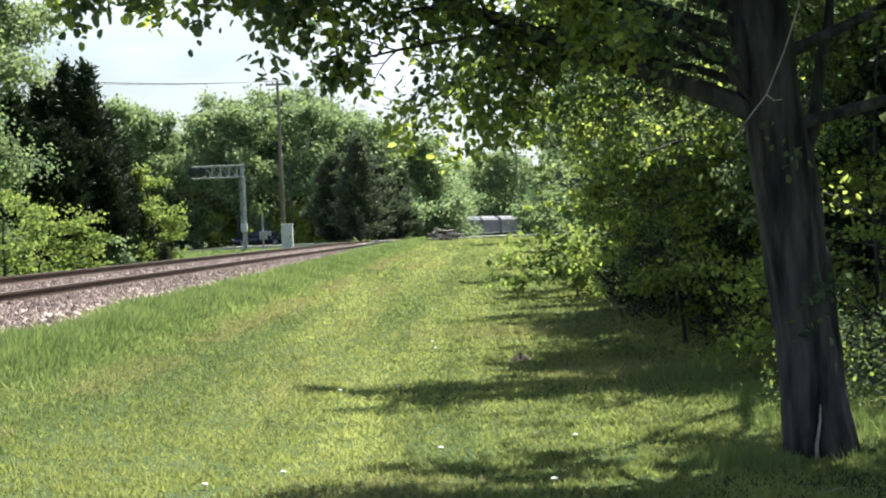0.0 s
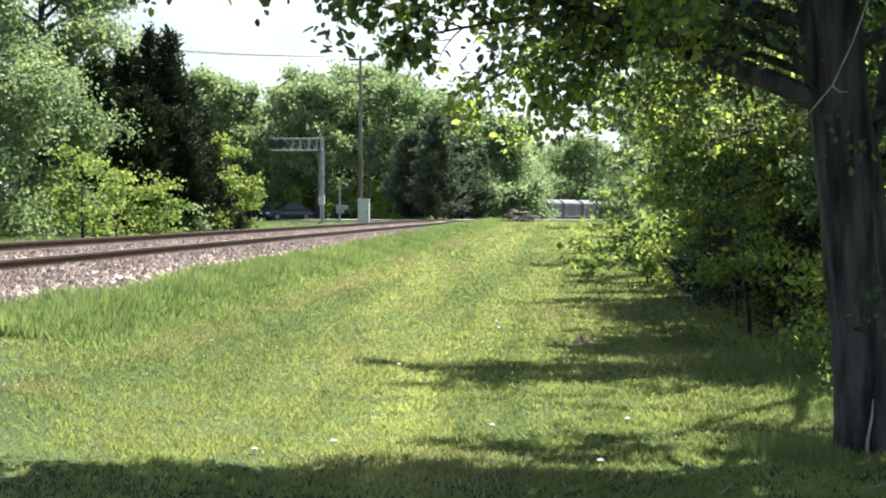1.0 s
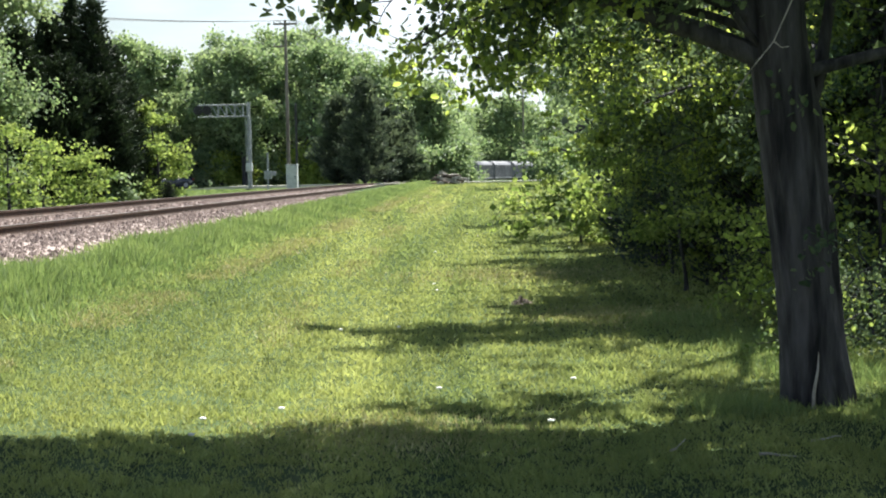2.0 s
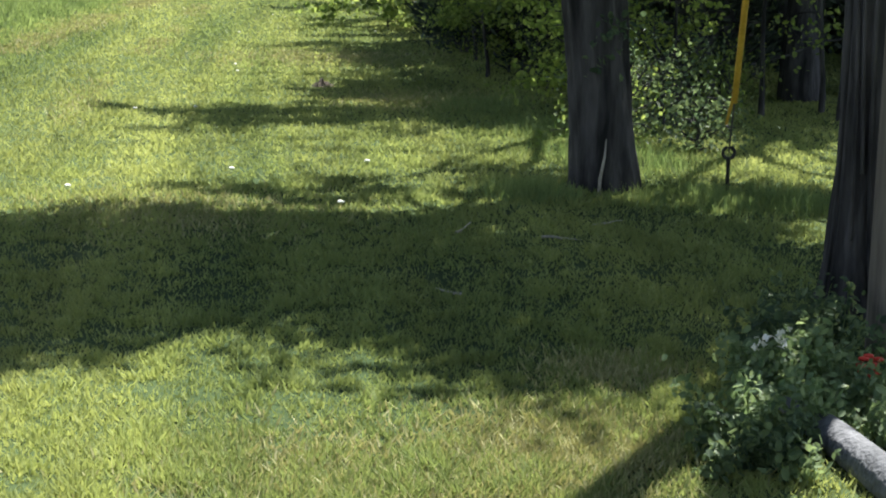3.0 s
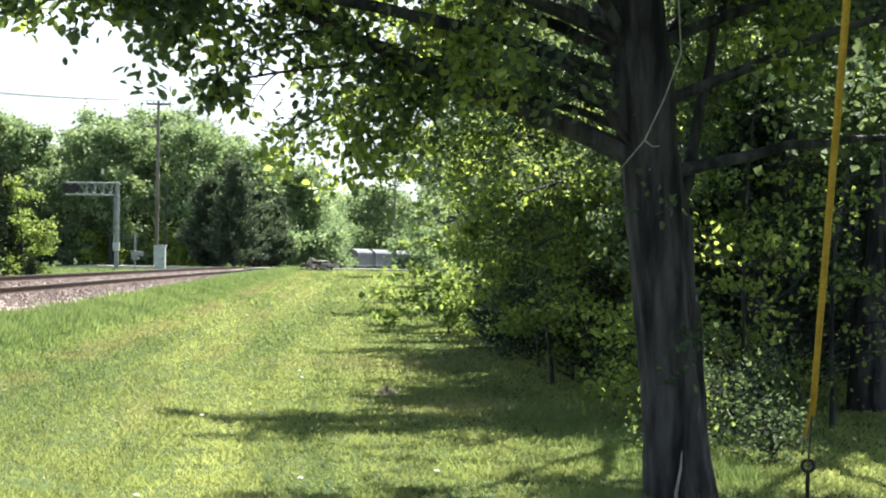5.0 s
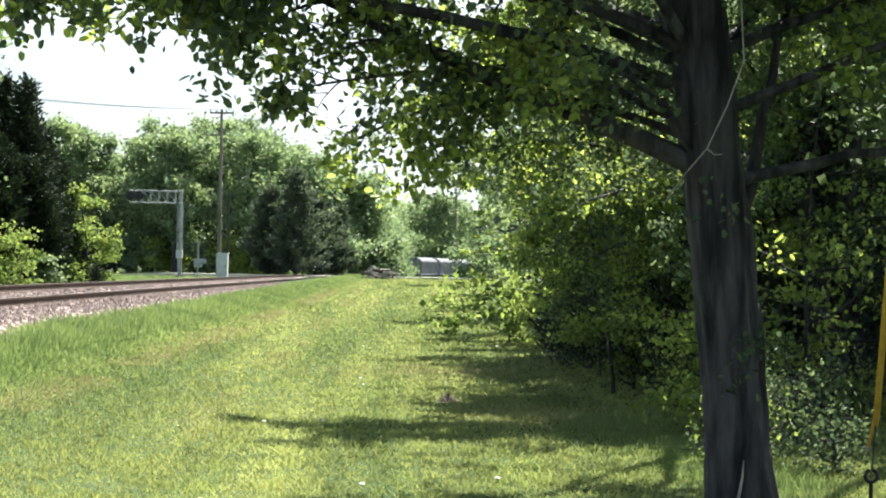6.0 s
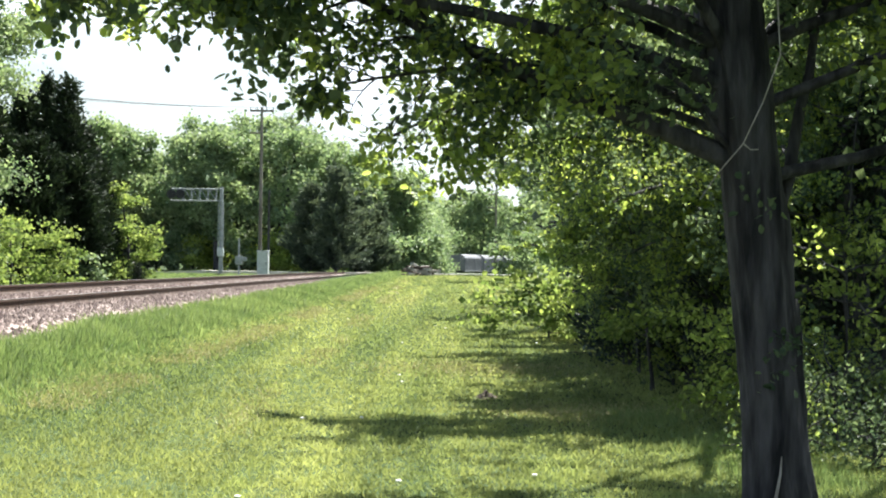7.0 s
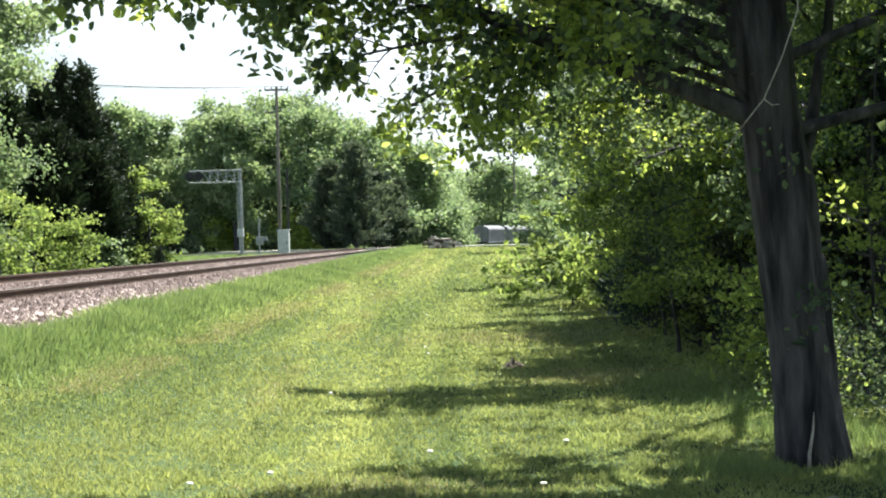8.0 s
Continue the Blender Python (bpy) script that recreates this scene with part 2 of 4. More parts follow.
def blades(name, x, y, height, width, mat, rng, label, category):
    n = len(x)
    a = rng.uniform(0, 2 * np.pi, n)
    h = height * rng.uniform(0.5, 1.2, n)
    lean = rng.normal(0, 0.55 if np.max(height) < 0.15 else 0.35, (n, 2)) * h[:, None]
    z = ground_z(x, y) - 0.01
    w = width * rng.uniform(0.6, 1.3, n)
    p = np.stack([x, y, z], -1)
    side = np.stack([np.cos(a) * w, np.sin(a) * w, 0 * w], -1)
    tip = p + np.stack([lean[:, 0], lean[:, 1], h], -1)
    v = np.stack([p - side, p + side, tip], 1).reshape(-1, 3)
    ob = raw(name, v, np.arange(3 * n).reshape(-1, 3), mat)
    return tagged(ob, label, category, kind="stuff")


def lawn_blades():
    rng = np.random.default_rng(4)
    n = 700000
    y = 4.0 * (28.0 ** (rng.uniform(0, 1, n) ** 1.15))
    x = rng.uniform(-0.33, 0.37, n) * y + rng.normal(0, 0.3, n)
    keep = (track_x(y) - x < -2.9)
    x, y = x[keep], y[keep]
    clump = np.array([0.55 * noise.noise((a * 1.6, b * 1.6, 0)) + 0.7 * noise.noise((a * 6.5, b * 6.5, 3)) for a, b in zip(x, y)])
    keep = rng.uniform(0, 1, len(x)) < np.clip(0.62 + 0.95 * clump + 0.12 * smooth(7.5, 10, y) + 0.9 * smooth(8, 18, y), 0.08, 1)
    x, y, clump = x[keep], y[keep], clump[keep]
    h = 0.030 + 0.045 * np.clip(clump + 0.1, 0, 1) + 0.0006 * y
    blades("lawn_grass", x, y, h, 0.003 + 0.0006 * y, M_BLADE, rng, "short mown lawn grass with paler dry tufts", "grass")


def tall_grass():
    rng = np.random.default_rng(5)
    n = 90000
    y = 14 * (9.0 ** rng.uniform(0, 1, n))
    s = rng.triangular(-4.7, -3.0, -2.2, n)
    x = track_x(y) - s
    blades("tall_grass", x, y, 0.06 + 0.2 * smooth(-4.3, -3.1, s) * np.array([0.75 + 0.6 * noise.noise((p * 1.4, q * 0.9, 9)) for p, q in zip(x, y)]), 0.007 + 0.0004 * y, M_TALL, rng, "unmown bright green grass beside the ballast", "grass")
    n = 60000
    y = 25 * (8.0 ** rng.uniform(0, 1, n))
    x = track_x(y) - rng.uniform(2.6, 16, n)
    blades("verge_grass", x, y, 0.22, 0.02 + 0.0006 * y, M_TALL, rng, "rough green verge grass behind the track", "grass")


def dry_grass():
    """Worn straw-coloured patches: along the mown strip by the track, and near the weeds."""
    rng = np.random.default_rng(7)
    n = 15000
    y = 11 * (6.0 ** rng.uniform(0, 1, n))
    x = -3.75 + 0.014 * y + rng.normal(0, 0.16, n)
    keep = np.array([noise.noise((p * 0.8, q * 0.35, 5)) > -0.02 for p, q in zip(x, y)])
    x, y = x[keep], y[keep]
    m = 5000
    y2 = 14 * (6.0 ** rng.uniform(0, 1, m))
    x2 = -1.95 + rng.normal(0, 0.14, m)
    keep = np.array([noise.noise((p * 0.8, q * 0.3, 11)) > 0.02 for p, q in zip(x2, y2)])
    x, y = np.concatenate([x, x2[keep]]), np.concatenate([y, y2[keep]])
    near = [(1.05, 5.0, 0.26, 5000), (0.75, 4.6, 0.22, 2500), (1.35, 5.9, 0.14, 1500), (0.1, 4.7, 0.3, 2500), (1.5, 17.5, 0.5, 2500), (0.6, 24, 0.9, 3000), (-0.6, 9.8, 0.5, 2500)]
    x = np.concatenate([x] + [c[0] + rng.normal(0, c[2], c[3]) for c in near])
    y = np.concatenate([y] + [c[1] + rng.normal(0, c[2], c[3]) for c in near])
    blades("dry_grass", x, y, 0.045 + 0.0006 * y, 0.004 + 0.0005 * y, M_STRAW, rng, "dry straw-coloured grass in worn patches", "grass")


def foot_grass():
    """Long grass where the mower does not reach: about the tree's foot and the guy wire's anchor."""
    rng = np.random.default_rng(8)
    spots = [(1.72, 10.55, 0.16, 0.2, 1300), (2.85, 10.35, 0.22, 0.15, 1200), (3.3, 10.1, 0.35, 0.2, 2000), (3.8, 10.0, 0.3, 0.2, 1500), (2.75, 12.2, 0.35, 0.5, 1800), (2.5, 14.5, 0.3, 0.7, 1500), (2.2, 16.8, 0.3, 0.5, 1200)]
    x = np.concatenate([c[0] + rng.normal(0, c[2], c[4]) for c in spots])
    y = np.concatenate([c[1] + rng.normal(0, c[3], c[4]) for c in spots])
    h = np.array([0.10 + 0.09 * noise.noise((a * 2.5, b * 2.5, 4)) for a, b in zip(x, y)])
    blades("long_grass", x, y, np.maximum(h, 0.04) + 0.01, 0.005, M_TALL, rng, "long shaded grass round the tree's foot", "grass")


lawn_blades()
foot_grass()
tall_grass()
dry_grass()


# ---- the railway ----
def rail_z(side, y):
    """Top of a rail; the far one lies higher in the bend."""
    return 1.03 + 0.075 * side * (1 - smooth(90, 130, y)) - dip(y)


def railway():
    ys = np.concatenate([np.linspace(-20, 130, 76), np.linspace(134, 420, 40)])
    bed = tagged(empty("railway_track", 0, 0, 0), "single railway track with rusty rails on pink-grey ballast", "railway", kind="structure")
    # ballast bank
    cross = [(-3.0, -0.62), (-2.0, -0.33), (-1.5, -0.27), (-0.95, -0.255), (-0.6, -0.215), (0.6, -0.105), (0.95, -0.12), (1.5, -0.13), (2.1, -0.2), (3.6, -0.75)]
    V = []
    for y in ys:
        cx = float(track_x(y))
        V += [(cx - s, y, 1.03 - float(dip(y)) + dz) for s, dz in cross]
    k = len(cross)
    F = [(i * k + j, (i + 1) * k + j, (i + 1) * k + j + 1, i * k + j + 1) for i in range(len(ys) - 1) for j in range(k - 1)]
    raw("ballast_bank", V, F, M_STONE, bed)
    rng = np.random.default_rng(6)
    n = 26000
    y = 16 * (6.5 ** rng.uniform(0, 1, n))
    s = rng.uniform(-3.1, 1.9, n)
    zz = np.interp(s, [c[0] for c in cross], [1.03 + c[1] for c in cross])
    c = np.stack([track_x(y) - s, y, zz], -1)
    r = rng.uniform(0.022, 0.05, n)[:, None, None]
    octa = np.array([[1, 0, 0], [-1, 0, 0], [0, 1, 0], [0, -1, 0], [0, 0, 1], [0, 0, -1]], float)
    v = c[:, None] + octa[None] * r * rng.uniform(0.6, 1.3, (n, 6, 1))
    f8 = np.array([[0, 2, 4], [2, 1, 4], [1, 3, 4], [3, 0, 4], [2, 0, 5], [1, 2, 5], [3, 1, 5], [0, 3, 5]])
    f = (np.arange(n)[:, None, None] * 6 + f8[None]).reshape(-1, 3)
    tagged(raw("ballast_stones", v.reshape(-1, 3), f, M_STONE, bed), kind="stuff")
    # rails
    prof = [(-0.075, -0.18), (-0.075, -0.165), (-0.012, -0.14), (-0.012, -0.045), (-0.036, -0.035), (-0.036, -0.004), (0.036, -0.004), (0.036, -0.035), (0.012, -0.045), (0.012, -0.14), (0.075, -0.165), (0.075, -0.18)]
    for side in (-1, 1):
        V = []
        for y in ys:
            cx = float(track_x(y)) - side * 0.755
            V += [(cx + u, y, float(rail_z(side, y)) + w) for u, w in prof]
        k = len(prof)
        F = [(i * k + j, i * k + (j + 1) % k, (i + 1) * k + (j + 1) % k, (i + 1) * k + j) for i in range(len(ys) - 1) for j in range(k)]
        rail = raw("rail", V, F, M_RAIL, bed)
        V = []
        for y in ys:
            cx = float(track_x(y)) - side * 0.755
            V += [(cx - 0.030, y, float(rail_z(side, y))), (cx + 0.030, y, float(rail_z(side, y)))]
        F = [(2 * i, 2 * i + 1, 2 * i + 3, 2 * i + 2) for i in range(len(ys) - 1)]
        raw("running_surface", V, F, M_STEEL, rail, "polished steel running surface")
    bm = bmesh.new()
    box(bm, 0, 0, -0.08, 2.6, 0.23, 0.16, 0.015)
    me = bpy.data.meshes.new("tie")
    bm.to_mesh(me)
    bm.free()
    me.materials.append(M_TIE)
    for i in range(230):
        y = 12 + i * 0.5
        tie = new("tie", me)
        tie.parent = bed
        tie.matrix_basis = pose(float(track_x(y)), y, 0.852, 0, 5.6 * (1 - float(smooth(90, 130, y))), rng.uniform(-1, 1))


railway()


# ---- trees ----
def grow(rng, start, direction, length, radius, bend=0.25, steps=7, droop=0.0, tip=0.25):
    p, d = [np.array(start, float)], np.array(direction, float)
    d /= np.linalg.norm(d)
    for i in range(steps):
        d = d + rng.normal(0, bend / steps ** 0.5, 3) + np.array([0, 0, -droop / steps])
        d /= np.linalg.norm(d)
        p.append(p[-1] + d * length / steps)
    return np.array(p), np.linspace(radius, radius * tip, steps + 1)


def tree(name, x, y, height, spread, base, leaves, size, mat, seed, label, category="tree", trunk=0.02, limbs=14, clump=0.35, lean=(0, 0), group="", lit_share=0.0, rounded=False, layered=False):
    """A broadleaved tree: tapered trunk, limbs with twigs, and leaves in clumps at the twigs."""
    rng = np.random.default_rng(seed)
    z0 = float(ground_z(x, y)) - 0.08
    root = empty(name, x, y, z0)
    r = max(0.03, height * trunk)
    stem, rad = grow(rng, (0, 0, 0), (lean[0], lean[1], 1), height * 0.93, r, 0.16, 10, tip=0.12)
    rad[0] *= 1.35
    lines, ends = [(stem, rad)], []
    for i in range(limbs):
        f = base + (0.97 - base) * (i + rng.uniform(0, 1)) / limbs
        k = f * 10
        at = stem[int(k)] + (stem[min(int(k) + 1, 10)] - stem[int(k)]) * (k % 1)
        a = i * 2.4 + rng.uniform(-0.5, 0.5)
        g = (f - base) / (1 - base)
        reach = spread * (0.55 + 0.9 * math.sin(math.pi * (0.12 + 0.80 * g)) ** 0.8) * rng.uniform(0.65, 1.12) * 0.72
        up = (0.05 + 0.3 * g) if layered else 0.15 + 0.9 * g
        limb, lr = grow(rng, at, (math.cos(a), math.sin(a), up), reach, max(0.012, r * (0.5 - 0.36 * g)), 0.35, 6, 0.15)
        lines.append((limb, lr))
        for q in range(5):
            j = rng.integers(2, 7)
            twig, tr = grow(rng, limb[j], (limb[j] - limb[j - 1]) / (reach / 6) + rng.normal(0, 0.8, 3), reach * rng.uniform(0.2, 0.42), max(0.006, lr[j] * 0.5), 0.4, 3, 0.2)
            lines.append((twig, tr))
            ends += [twig[1], twig[2], twig[3]]
        ends += [limb[4], limb[6]]
    ends.append(stem[-1])
    v, f = tubes(lines, 6)
    raw("trunk", v, f, M_BARK, root, smooth=True)
    ends = np.array(ends)
    weight = rng.uniform(0.05, 1, len(ends)) ** 2.5
    pick = rng.choice(len(ends), leaves, p=weight / weight.sum())
    c = ends[pick] + rng.normal(0, clump, (leaves, 3)) * np.array([1, 1, 0.28 if layered else 0.7])
    c[:, 2] = np.maximum(c[:, 2], 0.05)
    v, f = (round_leaf_mesh if rounded else leaf_mesh)(c, np.full(leaves, size), rng)
    raw("crown", v, f, mat, root)
    # outer sprays in a brighter leaf colour, painted as if in sun
    if lit_share:
        m = int(leaves * lit_share)
        outer = ends[np.argsort(ends[:, 0] + rng.normal(0, 0.6, len(ends)))[: len(ends) // 2]]
        some = outer[rng.choice(len(outer), max(6, len(outer) // 9), replace=False)]
        c = some[rng.integers(0, len(some), m)] + rng.normal(0, clump * 0.65, (m, 3)) * np.array([1.2, 1.2, 0.5]) + np.array([-0.15, 0, 0.05])
        v, f = leaf_mesh(c, np.full(m, size * 0.95), rng)
        raw("new_growth", v, f, M_YOUNG, root, "leaf sprays coloured bright as if lit by sun")
    return tagged(root, label, category, group)


def conifer(name, x, y, height, spread, leaves, size, mat, seed, label, droop=0.0, power=0.8, group="", category="tree"):
    rng = np.random.default_rng(seed)
    z0 = float(ground_z(x, y)) - 0.06
    root = empty(name, x, y, z0)
    stem, rad = grow(rng, (0, 0, 0), (0, 0, 1), height, max(0.03, height * 0.018), 0.05, 8, tip=0.08)
    lines, c, along = [(stem, rad)], [], []
    n = 84
    for i in range(n):
        f = 0.03 + 0.95 * (i / n)
        a = i * 2.4 + rng.uniform(-0.4, 0.4)
        reach = spread * (1 - f) ** power * rng.uniform(0.55, 1.25) + 0.08
        at = np.array([0, 0, f * height])
        br, br_r = grow(rng, at, (math.cos(a), math.sin(a), 0.5 - droop), reach, 0.02 + 0.006 * height * (1 - f), 0.2, 5)
        lines.append((br, br_r))
        m = int(leaves / n * (0.35 + 1.3 * (1 - f)))
        t = rng.uniform(0.15, 1.05, m) * 5
        k = np.minimum(t.astype(int), 4)
        pts = br[k] + (br[k + 1] - br[k]) * (t - k)[:, None]
        c.append(pts + rng.normal(0, 0.07 + 0.016 * height, (m, 3)) * np.array([0.7, 0.7, 0.8]))
        along.append(np.tile(np.array([math.cos(a), math.sin(a), 0.9]), (m, 1)))
    v, f = tubes(lines, 5)
    raw("trunk", v, f, M_BARK, root)
    c, along = np.concatenate(c), np.concatenate(along)
    v, f = leaf_mesh(c, np.full(len(c), size), rng, 0.2, 0.22, along)
    raw("crown", v, f, mat, root)
    return tagged(root, label, category, group)


def px(u, d):
    """x of a thing at distance d that lies u to the right of the middle, in 1/2827 of the distance."""
    return u * d / 2827.0


# ---- left of the track, along the far verge ----
tree("tree", px(-900, 52), 52, 13, 2.9, 0.08, 60000, 0.13, M_MID, 11, "tall leafy green roadside tree with low branches", limbs=30, clump=0.4)
tree("tree", px(-1020, 47), 47, 9.5, 2.4, 0.04, 26000, 0.13, M_MID, 12, "leafy green tree with boughs down to the verge", limbs=26, clump=0.4)
for k, (u, d, h, s, p) in enumerate([(-668, 58, 7.6, 1.5, 0.75), (-705, 60, 7.9, 1.7, 0.8), (-745, 59, 7.2, 1.8, 0.7), (-800, 57, 6.6, 1.9, 0.65), (-636, 61, 6.0, 1.3, 0.8), (-612, 62, 5.0, 1.1, 0.8), (-870, 60, 7.6, 2.0, 0.7), (-725, 56, 5.2, 1.9, 0.5), (-655, 57, 4.6, 1.6, 0.5)]):
    conifer("cedar", px(u, d), d, h, s, 13000, 0.2, M_CEDAR, 20 + k, "dark green bushy red cedar on the verge", power=p, group="verge cedars")
tree("young_tree", px(-556, 62), 62, 4.3, 1.15, 0.08, 4200, 0.13, M_FRESH, 31, "young yellow-green tree before darker woods", limbs=16, clump=0.24, layered=True)
for k, (u, d, h, s) in enumerate([(-690, 50, 2.0, 0.95), (-765, 48, 2.5, 1.2), (-826, 45, 2.8, 1.3), (-632, 56, 1.2, 0.7), (-592, 61, 1.0, 0.6)]):
    tree("shrub", px(u, d), d, h, s, 0.12, 1500 if k < 3 else 1200, 0.12, M_FRESH if k != 3 else M_MID, 33 + k, "bright yellow-green leafy shrub in rough grass", "shrub", limbs=13, clump=0.2, group="verge shrubs", layered=True)
conifer("cedar_sapling", px(-540, 58), 58, 0.9, 0.24, 1200, 0.07, M_CEDAR, 37, "small dark cedar sapling in the verge", power=0.5)

rng0 = np.random.default_rng(9)
for k in range(33):
    u = -896 + k * 26
    d = 146 + rng0.uniform(-6, 22)
    h = (12.9 if u < -420 else 14.6 if u < -250 else 13.2 if u < -215 else 11.0 if u < -120 else 9) + rng0.uniform(-1.7, 1.3)
    tree("woodland_tree", px(u, d), d, h, rng0.uniform(2.6, 4.0), 0.22, 10000, 0.3, M_MID, 40 + k, "tall broadleaved tree in the woods behind the line", limbs=18, clump=0.55, group="woodland trees")
for k in range(14):
    u = -600 + k * 38 + rng0.uniform(-8, 8)
    d = 144 + rng0.uniform(0, 5)
    conifer("woodland_cedar", px(u, d), d, rng0.uniform(4.0, 7.5), rng0.uniform(1.2, 1.9), 4200, 0.36, M_PINE if k % 3 else M_CEDAR, 330 + k, "dark young cedar under the taller woods", power=0.7, group="cedars before the woods")
for k, (u, d, h, s) in enumerate([(-190, 118, 7.9, 2.5), (-235, 120, 6.8, 2.3), (-155, 122, 6.4, 2.2), (-125, 124, 4.8, 1.8)]):
    conifer("pine", px(u, d), d, h, s, 8000, 0.34, M_PINE, 60 + k, "dark bushy pine at the woodland edge", power=0.55, group="woodland pines")
for k in range(12):
    u = -480 + k * 42 + rng0.uniform(-10, 10)
    d = 141 + rng0.uniform(0, 4) if u < -100 else 128
    tree("bush", px(u, d), d, 2.2 + rng0.uniform(-0.6, 1.2), 1.6, 0.04, 1800, 0.26, M_YOUNG if k % 3 and u < -150 else M_MID, 130 + k, "low leafy green bush before the woods", "bush", limbs=9, clump=0.4, group="bushes before the woods")
for k in range(9):
    u = -112 + k * 12
    d = 190 + 14 * k
    tree("far_tree", px(u, d), d, 8.0 + 0.6 * k, 4.0, 0.04, 6000, 0.36, M_MID, 70 + k, "distant green tree beyond the crossing", limbs=14, clump=0.9, group="distant trees")
for k in range(9):
    u = -60 + k * 30
    d = 440 + 12 * (k % 3)
    conifer("far_pine", px(u, d), d, 17 + 6 * (k % 2), 6, 6000, 1.0, M_PINE, 85 + k, "distant dark pine behind the rail cars", power=0.6, group="distant pines")

for k in range(13):
    u = -150 + k * 36
    d = 400 + 25 * (k % 3)
    tree("far_tree", px(u, d), d, 17 + 5 * ((k * 7) % 4) / 3, 7, 0.03, 6000, 0.75, M_MID, 230 + k, "distant hazy green tree closing the view", limbs=16, clump=1.5, group="distant trees")

# ---- right of the lawn, the wood's edge ----
edge = [(4.9, 18.4, 5.4, 1.9), (4.8, 22, 6.5, 2.3), (4.9, 26.5, 7.5, 2.6), (5.0, 32, 8.5, 2.9), (5.1, 39, 10, 3.1), (5.4, 47, 10, 3.2), (5.9, 57, 11, 3.4), (6.6, 71, 11, 3.6), (7.0, 24, 9, 2.6), (8.2, 29, 11, 3.4), (9, 37, 12, 3.6), (6.7, 90, 12, 4.0), (7.8, 115, 12, 4.2)]
# from 45 m on, the leaf colour with painted haze is used
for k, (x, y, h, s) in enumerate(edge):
    tree("edge_tree", x, y, h, s, 0.30 if y < 30 else 0.12, 15000 if y < 30 else 11000, 0.075 if y < 30 else 0.105 if y < 45 else 0.15, M_LEAF if y < 45 else M_MID, 100 + k, "dense leafy tree at the edge of the wood", limbs=22, clump=0.2, group="trees at the wood's edge", lit_share=0.3)
# these cedars wear the shade-toned colour, not the verge cedars' own
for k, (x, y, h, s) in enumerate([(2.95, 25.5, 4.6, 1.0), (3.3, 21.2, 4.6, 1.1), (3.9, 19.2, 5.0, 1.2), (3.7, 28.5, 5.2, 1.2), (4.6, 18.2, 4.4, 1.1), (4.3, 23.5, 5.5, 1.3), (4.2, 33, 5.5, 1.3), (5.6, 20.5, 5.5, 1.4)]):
    conifer("shade_cedar", x, y, h, s, 6500, 0.13, M_SHADE, 240 + k, "cedar at the wood's edge, coloured as in shade", power=0.5, group="cedars at the wood's edge")
for k, (x, y, h, lean) in enumerate([(5.9, 17.6, 12, (0, 0)), (6.9, 18.2, 13, (0.02, 0)), (5.1, 18.2, 12, (0.01, 0)), (4.75, 17.6, 10, (-0.22, 0.05)), (7.4, 18.6, 10, (0, 0)), (8.8, 21.5, 11, (0, 0)), (6.6, 22.5, 10, (0, 0)), (8.8, 22.0, 12, (0, 0))]):
    tree("wood_tree", x, y, h, 3.2, 0.4 if k > 4 else 0.45, 6500 if k > 4 else 300, 0.12, M_LEAF, 150 + k, "tall dark-trunked tree inside the shady wood", trunk=0.018, limbs=16 if k > 4 else 6, clump=0.35, lean=lean, group="trees inside the wood")
# leaves painted in the shade tone, so the wood's depth reads dark
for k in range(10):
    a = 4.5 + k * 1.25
    tree("wood_thicket", a, 26 + (k % 3) * 2, 6.5, 2.4, 0.03, 7000, 0.16, M_SHADE, 170 + k, "dense thicket deep in the wood, coloured as in shade", "thicket", limbs=20, clump=0.5, group="thickets in the wood")
# high crowns, mostly above the view, added to keep the wood dark
for k, (x, y, h) in enumerate([(7.6, 23.5, 11), (10.2, 22.2, 12), (9.6, 26, 13), (7.6, 28.5, 12), (12.0, 24, 13), (12.2, 29, 13), (8.6, 33, 13)]):
    tree("canopy_tree", x, y, h, 3.6, 0.5, 12000, 0.2, M_LEAF, 350 + k, "tall tree added to shade the wood from above", trunk=0.016, limbs=20, clump=0.5, group="high trees of the wood")
for k, (x, y, h, s, m) in enumerate([(2.75, 13.0, 0.6, 0.4, 1), (3.1, 13.8, 0.7, 0.5, 0), (3.35, 16.2, 0.8, 0.6, 1), (3.2, 18.4, 0.55, 0.5, 1), (3.5, 19.8, 1.1, 0.7, 1), (3.0, 24.5, 1.0, 0.7, 1), (2.9, 27.5, 1.1, 0.8, 1), (3.4, 38, 1.3, 1.0, 1), (3.7, 15.0, 0.9, 0.6, 0), (3.1, 21.5, 0.9, 0.6, 1), (4.4, 15.6, 0.7, 0.4, 1), (3.5, 13.0, 0.5, 0.3, 0)]):
    tree("undergrowth", x, y, h, s, 0.03, 800, 0.045, M_FRESH if m else M_LEAF, 190 + k, "low leafy undergrowth along the edge of the lawn", "bush", limbs=12, clump=0.14, trunk=0.012, rounded=True, group="undergrowth at the wood's edge")


